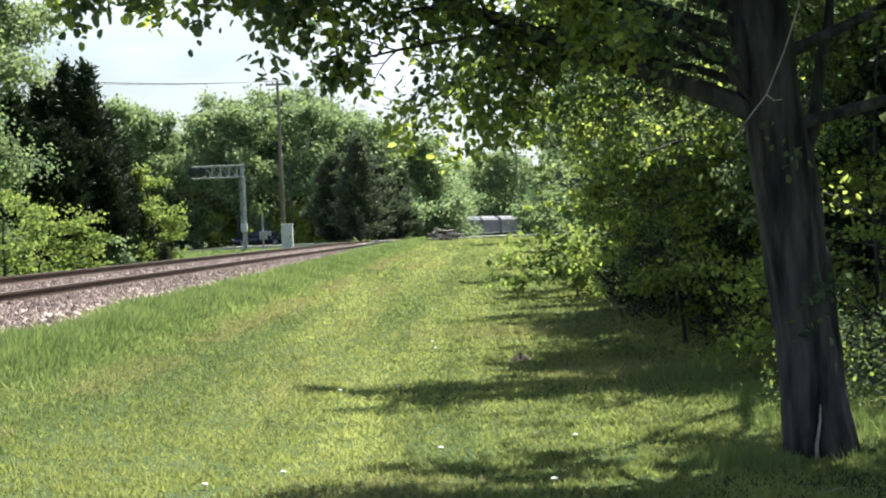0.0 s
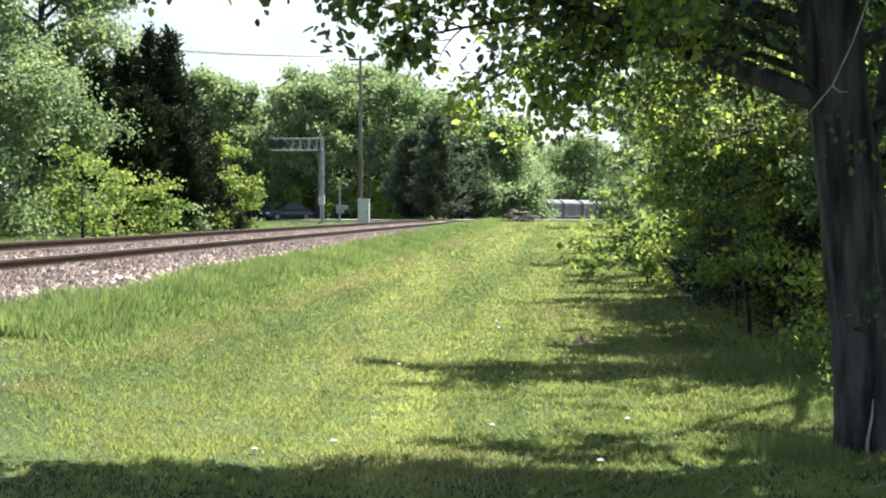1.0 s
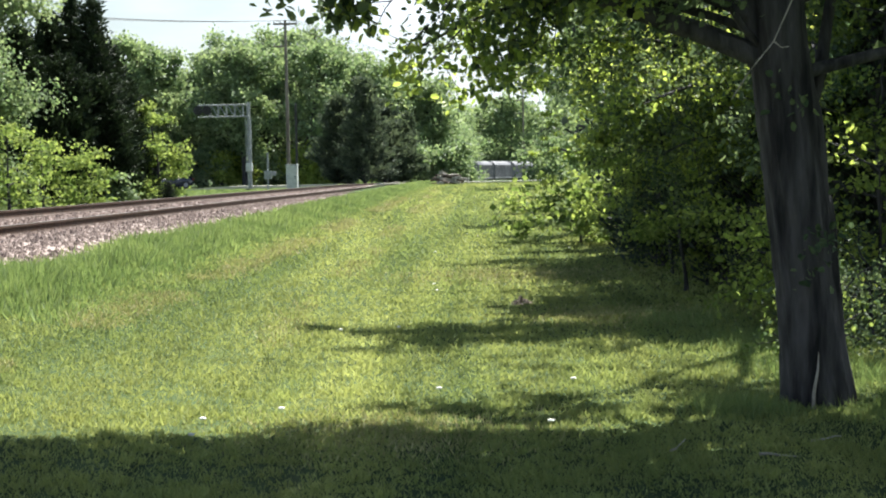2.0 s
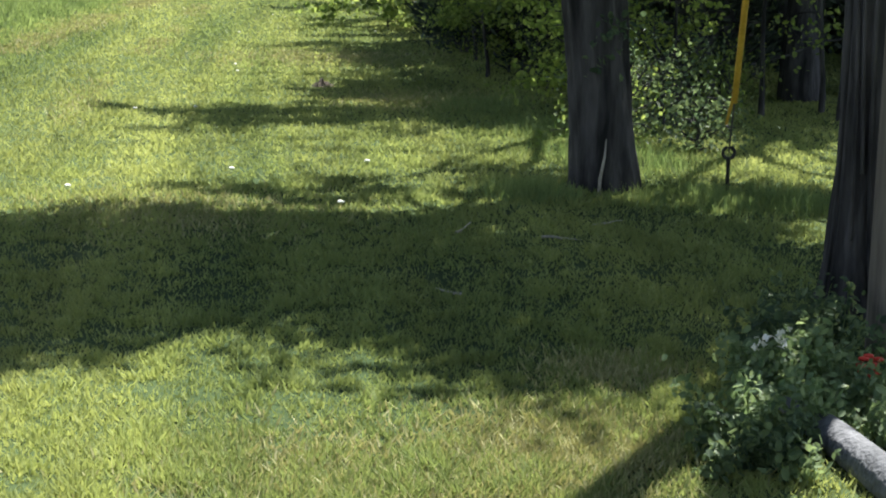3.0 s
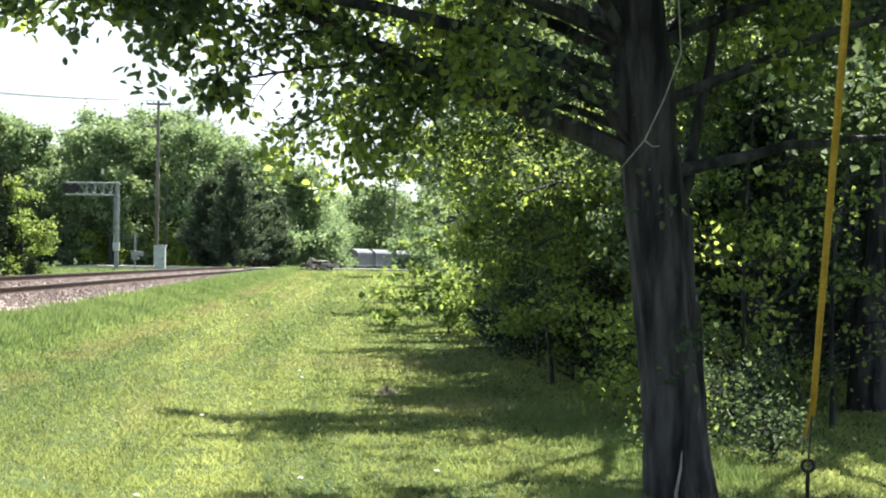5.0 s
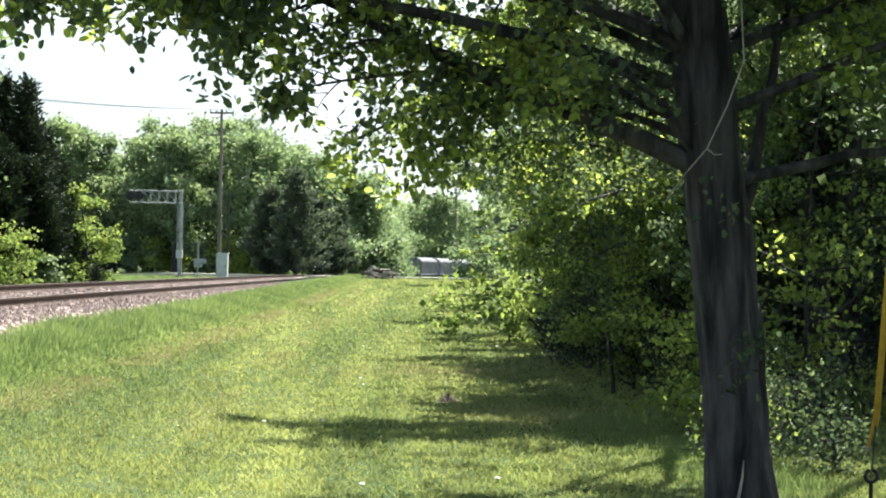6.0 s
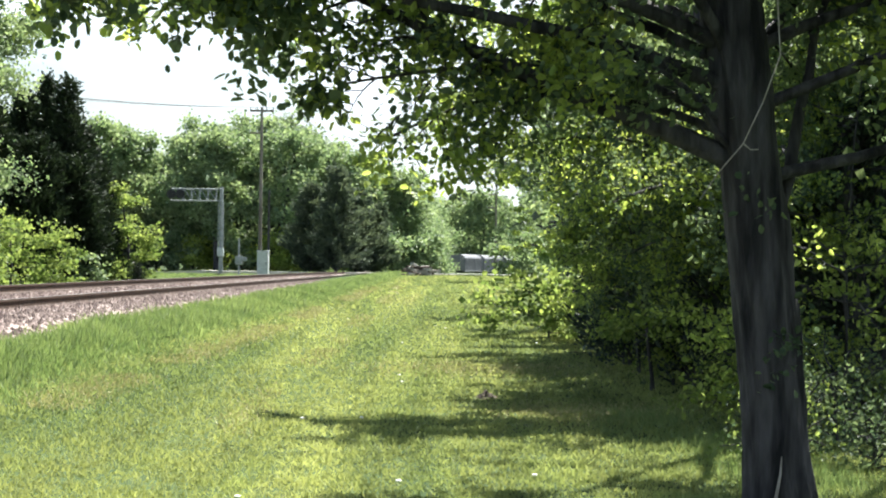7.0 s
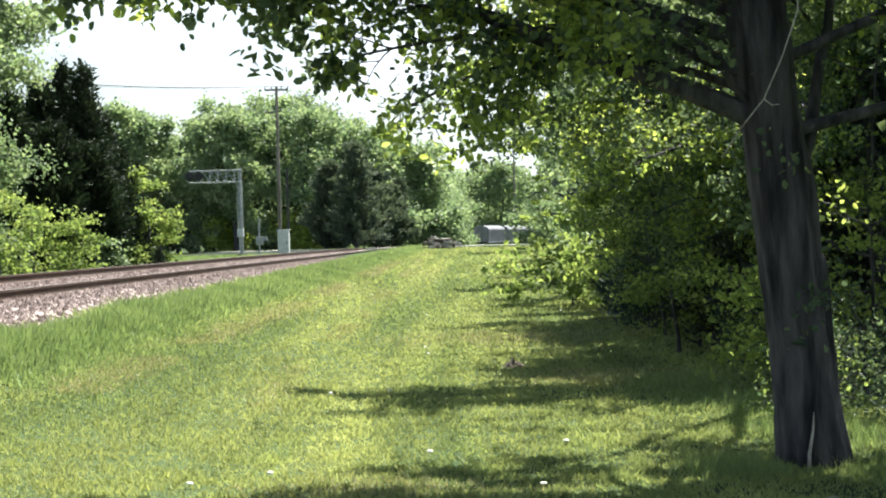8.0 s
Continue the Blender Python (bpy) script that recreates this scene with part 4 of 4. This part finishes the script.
def lawn_bits():
    rng = np.random.default_rng(23)
    # little mound of soil
    n = 22
    g = np.linspace(-1, 1, n)
    X, Y = np.meshgrid(g, g, indexing="ij")
    H = np.clip(1 - X ** 2 - Y ** 2, 0, 1) ** 1.3 * 0.10 * (1 + 0.5 * np.sin(7 * X + 2) * np.cos(6 * Y)) - 0.02
    i, j = np.meshgrid(np.arange(n - 1), np.arange(n - 1), indexing="ij")
    f = np.stack([i * n + j, (i + 1) * n + j, (i + 1) * n + j + 1, i * n + j + 1], -1).reshape(-1, 4)
    m = raw("soil_mound", np.stack([X * 0.17, Y * 0.22, H * 0.8], -1).reshape(-1, 3), f, M_DIRT, smooth=True)
    m.matrix_basis = pose(0.53, 19.1, float(ground_z(0.53, 19.1)))
    tagged(m, "small dark mound of soil on the lawn", "mound")
    # fallen sticks under the tree
    for k, (x, y, a, l) in enumerate([(1.52, 8.75, 4, 0.34), (1.05, 8.9, 60, 0.2), (0.9, 7.2, 120, 0.22), (1.9, 9.2, 30, 0.25)]):
        p, r = grow(rng, (0, 0, 0.015), (1, 0, 0.02), l, 0.009, 0.2, 6)
        v, f = tubes([(p, r)], 6)
        ob = raw("fallen_stick", v, f, M_PALE)
        ob.matrix_basis = pose(x, y, float(ground_z(x, y)) + 0.005, 0, 0, a)
        tagged(ob, "short pale fallen stick on shaded grass", "stick", "fallen sticks")
    # small white flowers and pale scraps dotted over the lawn
    for k in range(14):
        y = 9 + 34 * rng.uniform() ** 1.3
        x = rng.uniform(-0.2, 0.06) * y
        bm = bmesh.new()
        bmesh.ops.create_icosphere(bm, subdivisions=1, radius=0.022, matrix=Matrix.Translation((0, 0, 0.04)) @ Matrix.Diagonal((1.2, 1, 0.5, 1)))
        ob = part("daisy", bm, M_WHITE)
        ob.matrix_basis = pose(x, y, float(ground_z(x, y)))
        tagged(ob, "small white lawn flower head", "flower", "lawn flowers")


pole_group()
near_trunk()
weeds()
lawn_bits()


# ---- at the crossing ----
def far_pole(x, y, h, arm, label, thin=0.14, arms=1):
    pole = empty("utility_pole", x, y, float(ground_z(x, y)) - 0.2)
    bm = bmesh.new()
    rod(bm, (0, 0, 0), (0, 0, h), thin, thin * 0.65, 14)
    part("pole_shaft", bm, M_WOOD, pole)
    for k in range(arms):
        z = h - 0.25 - 1.5 * k
        bm = bmesh.new()
        box(bm, 0 if k == 0 else -0.4, 0, z, arm * (1 if k == 0 else 0.5), 0.1, 0.13, 0.01)
        part("crossarm", bm, M_WOOD, pole)
        for s in (-0.48, -0.2, 0.2, 0.48):
            bm = bmesh.new()
            rod(bm, (s * arm, 0, z + 0.06), (s * arm, 0, z + 0.26), 0.05, 0.03)
            part("insulator", bm, M_GALV, pole)
    return tagged(pole, label, "utility pole")


PX, PY = px(-325, 108), 108.0
far_pole(PX, PY, 11.7, 1.6, "tall weathered utility pole with a crossarm", arms=2)
far_pole(px(92, 185), 185, 11.2, 2.2, "distant dark utility pole with crossarms past the trees", arms=3)


def wires():
    z1 = float(ground_z(PX, PY)) - 0.2 + 11.7
    z2 = float(ground_z(px(92, 185), 185)) - 0.2 + 11.2
    root = empty("power_line", 0, 0, 0)
    for s in (-0.7, 0.3, 0.7):
        for a, b in (((PX + s, PY, z1), (px(92, 185) + s, 185, z2)), ((PX + s, PY, z1), (-34 + s, 78, 11.6))):
            t = np.linspace(0, 1, 15)[:, None]
            p = np.array(a) * (1 - t) + np.array(b) * t
            p[:, 2] -= 4 * 0.7 * (t * (1 - t))[:, 0]
            v, f = tubes([(p, np.full(15, 0.014))], 4)
            raw("wire", v, f, M_WIRE, root)
    tagged(root, "thin overhead power wires strung between utility poles", "power line")
    far_pole(-34, 78, 10.7, 1.6, "weathered utility pole with a crossarm behind the trees")


def thin_post():
    x = px(-310, 106)
    post = empty("signal_post", x, 106, float(ground_z(x, 106)) - 0.1)
    bm = bmesh.new()
    rod(bm, (0, 0, 0), (0, 0, 5.75), 0.085, 0.07)
    part("shaft", bm, M_BLACK, post)
    bm = bmesh.new()
    rod(bm, (0, 0, 5.75), (0, 0, 5.95), 0.09, 0.02)
    part("cap", bm, M_BLACK, post)
    tagged(post, "thin dark post beside the equipment cabinet", "post")


def cantilever():
    x, y = px(-394, 106), 106.0
    z0 = float(ground_z(x, y)) - 0.1
    c = empty("cantilever_signal", x, y, z0)
    bm = bmesh.new()
    rod(bm, (0, 0, 0), (0, 0, 6.05), 0.15, 0.12, 16)
    part("mast", bm, M_ALU, c)
    bm = bmesh.new()
    box(bm, 0, 0, 0.15, 0.6, 0.6, 0.3, 0.03)
    part("base", bm, M_RAIL, c, "brown rusty mast base")
    L = 3.35
    for z in (5.9, 5.12):
        for dy in (-0.22, 0.22):
            bm = bmesh.new()
            end = -L if z > 5 else -L + 0.9
            rod(bm, (0.1, dy, z), (end, dy, z), 0.045)
            part("chord", bm, M_ALU, c)
    for k in range(5):
        bm = bmesh.new()
        xx = -0.35 - k * 0.55
        rod(bm, (xx, -0.22, 5.12), (xx, -0.22, 5.9), 0.03)
        rod(bm, (xx, 0.22, 5.12), (xx, 0.22, 5.9), 0.03)
        rod(bm, (xx, -0.22, 5.12), (xx - 0.5, 0.22, 5.9), 0.025)
        part("brace", bm, M_ALU, c)
    for k, xx in enumerate((-L + 0.05, -L + 0.65)):
        head = None
        bm = bmesh.new()
        rod(bm, (xx, -0.3, 5.55), (xx, -0.36, 5.55), 0.31, 0.31, 18)
        head = part("signal_head", bm, M_BLACK, c, "black round signal backing")
        bm = bmesh.new()
        rod(bm, (xx, -0.36, 5.55), (xx, -0.5, 5.55), 0.12, 0.13, 16)
        part("hood", bm, M_BLACK, head)
        bm = bmesh.new()
        rod(bm, (xx, -0.365, 5.55), (xx, -0.40, 5.55), 0.1, 0.1, 16)
        part("lens", bm, M_RED, head, "unlit red lamp lens")
    bm = bmesh.new()
    box(bm, 0, -0.25, 1.75, 0.42, 0.3, 0.55, 0.02)
    part("junction_box", bm, M_GALV, c)
    bm = bmesh.new()
    rod(bm, (0.18, -0.2, 1.6), (0.18, -0.2, 5.0), 0.025)
    rod(bm, (-0.18, -0.2, 1.6), (-0.18, -0.2, 5.0), 0.025)
    for k in range(11):
        rod(bm, (-0.18, -0.2, 1.8 + 0.3 * k), (0.18, -0.2, 1.8 + 0.3 * k), 0.018)
    part("ladder", bm, M_ALU, c)
    tagged(c, "aluminium cantilever crossing signal with black lamp heads", "crossing signal")
    # short mast with a gate mechanism
    x = px(-362, 104)
    g = empty("gate_mechanism", x, 104, float(ground_z(x, 104)) - 0.05)
    bm = bmesh.new()
    rod(bm, (0, 0, 0), (0, 0, 2.6), 0.06)
    part("mast", bm, M_ALU, g)
    bm = bmesh.new()
    box(bm, 0, 0, 1.15, 0.45, 0.4, 0.55, 0.03)
    part("motor_case", bm, M_ALU, g)
    bm = bmesh.new()
    box(bm, 0.35, 0, 1.25, 0.35, 0.12, 0.3, 0.02)
    part("counterweight", bm, M_ALU, g)
    bm = bmesh.new()
    box(bm, 0, 0, 0.1, 0.5, 0.5, 0.2, 0.02)
    part("base", bm, M_GALV, g)
    tagged(g, "grey crossing gate mechanism on a short mast", "crossing gate")
    x = px(-319, 103)
    b = empty("equipment_cabinet", x, 103, float(ground_z(x, 103)) - 0.03)
    bm = bmesh.new()
    box(bm, 0, 0, 0.9, 0.72, 0.6, 1.65, 0.03)
    part("body", bm, M_GALV, b)
    bm = bmesh.new()
    box(bm, 0, 0, 1.76, 0.8, 0.68, 0.07, 0.02)
    part("roof", bm, M_GALV, b)
    bm = bmesh.new()
    box(bm, 0, -0.31, 0.9, 0.62, 0.03, 1.5, 0.01)
    door = part("door", bm, M_GALV, b)
    bm = bmesh.new()
    box(bm, 0.22, -0.34, 0.95, 0.04, 0.03, 0.2)
    part("handle", bm, M_BLACK, door)
    bm = bmesh.new()
    box(bm, 0, 0, 0.04, 0.85, 0.75, 0.1, 0.01)
    part("plinth", bm, M_LOG, b)
    tagged(b, "pale grey metal equipment cabinet beside the crossing", "cabinet")


def crossing_road():
    """The pale road over the track, and the one on which the car drives."""
    for name, pts, w, lab in (("road", [(-60, 118), (-30, 117), (-8, 116.5), (4, 116.2), (30, 115)], 3.4, "sun-bleached asphalt road over the crossing"), ("side_road", [(-75, 100), (-45, 118), (-20, 138), (-8, 150)], 3.0, "narrow pale road behind the track")):
        p = np.array(pts, float)
        t = np.linspace(0, len(p) - 1, 60)
        x, y = np.interp(t, range(len(p)), p[:, 0]), np.interp(t, range(len(p)), p[:, 1])
        d = np.stack([np.gradient(x), np.gradient(y)], -1)
        d /= np.linalg.norm(d, axis=1, keepdims=True)
        nrm = np.stack([-d[:, 1], d[:, 0]], -1)
        lo, hi = np.stack([x, y], -1) - nrm * w / 2, np.stack([x, y], -1) + nrm * w / 2
        z = np.maximum(ground_z(lo[:, 0], lo[:, 1]), ground_z(hi[:, 0], hi[:, 1])) + 0.03
        if name == "road":
            z = np.maximum(z, 1.02 * (1 - smooth(11, 24, np.abs(x - track_x(116)))))
        V = np.concatenate([np.column_stack([lo, z]), np.column_stack([hi, z]), np.column_stack([lo, z - 0.3]), np.column_stack([hi, z - 0.3])])
        k = np.arange(59)
        F = np.concatenate([np.stack([k, k + 1, 60 + k + 1, 60 + k], -1), np.stack([k, 120 + k, 121 + k, k + 1], -1), np.stack([60 + k, 61 + k, 181 + k, 180 + k], -1)])
        tagged(raw(name, V, F, M_PAVE), lab, "road", kind="structure")


def debris():
    rng = np.random.default_rng(30)
    x0, y0 = px(-42, 106), 106.0
    for k in range(15):
        bm = bmesh.new()
        l = rng.uniform(1.2, 2.5)
        box(bm, 0, 0, 0, l, 0.23, 0.18, 0.02)
        z = 0.10 + 0.16 * (k // 4)
        ob = part("old_tie", bm, M_PALE if k % 2 == 0 else M_TIE)
        xx = x0 + rng.uniform(-0.75, 0.75) * (1 - 0.2 * (k // 4))
        yy = y0 + rng.uniform(-0.5, 0.5)
        ob.matrix_basis = pose(xx, yy, float(ground_z(xx, yy)) + z, 0, rng.uniform(-14, 14), rng.uniform(-70, 70))
        tagged(ob, "discarded weathered railway tie in a heap", "railway tie", "heap of old ties")


M_PAVE = material("bleached_asphalt", (0.36, 0.34, 0.30), (0.48, 0.46, 0.42), 0.9, 0.6, 30, 0.2)
wires()
thin_post()
cantilever()
crossing_road()
debris()


# ---- the car ----
def wheel_at(bm, y, z, r, w, x):
    rod(bm, (x - w / 2, y, z), (x + w / 2, y, z), r, r, 20)


def sedan():
    """A dark saloon, 4.6 m long; it looks along +y."""
    car = new("car")
    sections = [(-2.28, 0.42, 0.80, 0.72), (-2.15, 0.25, 0.98, 0.80), (-1.55, 0.2, 1.03, 0.87), (-1.0, 0.2, 1.02, 0.89), (0.9, 0.2, 0.96, 0.89), (1.6, 0.2, 0.88, 0.87), (2.1, 0.23, 0.76, 0.80), (2.3, 0.38, 0.62, 0.68)]
    V, F = [], []
    for y, lo, hi, w in sections:
        V += [(-w * 0.93, y, lo), (-w, y, lo + 0.12), (-w, y, (lo + hi) / 2 + 0.08), (-w * 0.9, y, hi), (w * 0.9, y, hi), (w, y, (lo + hi) / 2 + 0.08), (w, y, lo + 0.12), (w * 0.93, y, lo)]
    for i in range(len(sections) - 1):
        F += [(i * 8 + j, i * 8 + (j + 1) % 8, i * 8 + 8 + (j + 1) % 8, i * 8 + 8 + j) for j in range(8)]
    bm = bmesh.new()
    vs = [bm.verts.new(v) for v in V]
    for q in F:
        bm.faces.new([vs[k] for k in q])
    bm.faces.new(vs[:8][::-1])
    bm.faces.new(vs[-8:])
    bmesh.ops.recalc_face_normals(bm, faces=bm.faces)
    bmesh.ops.bevel(bm, geom=[e for e in bm.edges if e.calc_face_angle(0) > 0.5], offset=0.05, segments=2, affect="EDGES")
    body = part("body", bm, M_PAINT, car)
    for face in body.data.polygons:
        face.use_smooth = True
    bm = bmesh.new()
    lo = [(-0.82, -1.65, 1.0), (0.82, -1.65, 1.0), (0.82, 1.0, 0.95), (-0.82, 1.0, 0.95)]
    hi = [(-0.6, -0.95, 1.41), (0.6, -0.95, 1.41), (0.6, 0.25, 1.42), (-0.6, 0.25, 1.42)]
    vs = [bm.verts.new(v) for v in lo + hi]
    for j in range(4):
        bm.faces.new([vs[j], vs[(j + 1) % 4], vs[4 + (j + 1) % 4], vs[4 + j]])
    bm.faces.new(vs[4:])
    bm.faces.new(vs[:4][::-1])
    part("windows", bm, M_GLASS, car, "dark tinted windows")
    bm = bmesh.new()
    box(bm, 0, -0.35, 1.43, 1.22, 1.25, 0.05, 0.02)
    part("roof", bm, M_PAINT, car)
    for x in (-0.8, 0.8):
        for y in (-1.4, 1.42):
            bm = bmesh.new()
            wheel_at(bm, y, 0.33, 0.33, 0.22, x)
            tyre = part("wheel", bm, M_TYRE, car)
            bm = bmesh.new()
            wheel_at(bm, y, 0.33, 0.2, 0.235, x)
            part("rim", bm, M_ALU, tyre)
        bm = bmesh.new()
        box(bm, x * 0.78, 2.2, 0.66, 0.34, 0.16, 0.13, 0.03)
        part("headlight", bm, M_LENS, car, "bright clear headlight")
        bm = bmesh.new()
        box(bm, x * 0.82, -2.2, 0.8, 0.3, 0.1, 0.13, 0.03)
        part("tail_light", bm, M_RED, car)
        bm = bmesh.new()
        box(bm, x * 1.2, 0.75, 1.02, 0.2, 0.1, 0.13, 0.03)
        part("mirror", bm, M_PAINT, car)
    return tagged(car, "dark blue saloon car driving along the side road", "car")


# ---- the train ----
def hopper():
    """A covered hopper car, 15 m long, its middle at 0; it stands on the rails."""
    car = new("hopper_car")
    L, W = 14.4, 1.55
    bm = bmesh.new()
    arch = [(-W, 1.25), (-W, 3.7), (-W * 0.8, 4.15), (-W * 0.35, 4.42), (W * 0.35, 4.42), (W * 0.8, 4.15), (W, 3.7), (W, 1.25)]
    ends = [[bm.verts.new((x, s * L / 2, z)) for x, z in arch] for s in (-1, 1)]
    for j in range(8):
        bm.faces.new([ends[0][j], ends[0][(j + 1) % 8], ends[1][(j + 1) % 8], ends[1][j]])
    bm.faces.new(ends[0][::-1])
    bm.faces.new(ends[1])
    bmesh.ops.recalc_face_normals(bm, faces=bm.faces)
    part("body", bm, M_CAR, car)
    for s in (-1, 1):
        for k in range(15):
            y = -L / 2 + 0.25 + k * (L - 0.5) / 14
            bm = bmesh.new()
            box(bm, s * (W + 0.05), y, 2.5, 0.1, 0.12, 2.4)
            part("side_rib", bm, M_CAR, car)
        bm = bmesh.new()
        box(bm, s * (W - 0.05), 0, 1.15, 0.2, L + 0.6, 0.28, 0.02)
        part("sill", bm, M_CAR, car)
        bm = bmesh.new()
        box(bm, s * 0.3, 0, 4.5, 0.5, L, 0.06)
        part("running_board", bm, M_ALU, car)
        bm = bmesh.new()
        y = s * (L / 2 + 0.5)
        for x in (-1.3, -0.8, 0.8, 1.3):
            rod(bm, (x, y, 1.1), (x, y, 4.2), 0.03, sides=6)
        for k in range(9):
            rod(bm, (-1.3, y, 1.3 + 0.35 * k), (-0.8, y, 1.3 + 0.35 * k), 0.02, sides=6)
            rod(bm, (0.8, y, 1.3 + 0.35 * k), (1.3, y, 1.3 + 0.35 * k), 0.02, sides=6)
        part("end_ladder", bm, M_ALU, car)
        bm = bmesh.new()
        box(bm, 0, s * (L / 2 + 0.4), 1.05, 2.6, 0.9, 0.16, 0.02)
        part("end_platform", bm, M_BLACK, car)
        bm = bmesh.new()
        box(bm, 0, s * (L / 2 + 1.0), 0.85, 0.3, 0.8, 0.3, 0.03)
        part("coupler", bm, M_BLACK, car)
        bm = bmesh.new()
        for x in (-0.9, 0.9):
            box(bm, x, s * (L / 2 - 1.0), 0.5, 0.16, 2.2, 0.36, 0.04)
        truck = part("truck", bm, M_BLACK, car)
        for dy in (-0.88, 0.88):
            bm = bmesh.new()
            for x in (-0.755, 0.755):
                rod(bm, (x - 0.06, s * (L / 2 - 1.0) + dy, 0.42), (x + 0.06, s * (L / 2 - 1.0) + dy, 0.42), 0.42, 0.42, 20)
            rod(bm, (-0.8, s * (L / 2 - 1.0) + dy, 0.42), (0.8, s * (L / 2 - 1.0) + dy, 0.42), 0.08)
            part("wheelset", bm, M_RAIL, truck)
    for y in (-3.6, 0.0, 3.6):
        bm = bmesh.new()
        top = [bm.verts.new((x, y + dy, 1.25)) for x, dy in ((-1.3, -1.6), (1.3, -1.6), (1.3, 1.6), (-1.3, 1.6))]
        bot = [bm.verts.new((x, y + dy, 0.4)) for x, dy in ((-0.5, -0.4), (0.5, -0.4), (0.5, 0.4), (-0.5, 0.4))]
        for j in range(4):
            bm.faces.new([top[j], bot[j], bot[(j + 1) % 4], top[(j + 1) % 4]])
        bm.faces.new(bot)
        part("discharge_chute", bm, M_CAR, car)
    return tagged(car, "grey covered hopper car at the end of a train", "rail car", "train of hopper cars")


car = sedan()
wagons = [hopper()]
for k in range(2):
    wagons.append(copy_thing(wagons[0], pose(0, 0, 0)))


def on_track(y):
    """The pose of a rail car whose middle is over the track at y."""
    a, b = y - 5, y + 5
    xa, xb = float(track_x(a)), float(track_x(b))
    return pose((xa + xb) / 2, y, float(rail_z(0, y)), 0, 0, -math.degrees(math.atan2(xb - xa, 10)))


def motions():
    rows = []
    for t in (0, 0.6, 1.2, 2, 3, 4, 5, 6, 7, 8):
        d = 141 - 2.4 * t
        u = -371 - 86 * t if t < 4 else -371 - 344 - 80 * (t - 4)
        x = u * d / 2827
        rows.append((t, pose(x, d, float(ground_z(x, d)) + 0.03, 0, 0, min(104 + 22 * t, 128))))
    walk(car, rows)
    for k, wagon in enumerate(wagons):
        walk(wagon, [(t, on_track(300 + 3.0 * t + 16.4 * k)) for t in (0, 2, 4, 6, 8)])


motions()
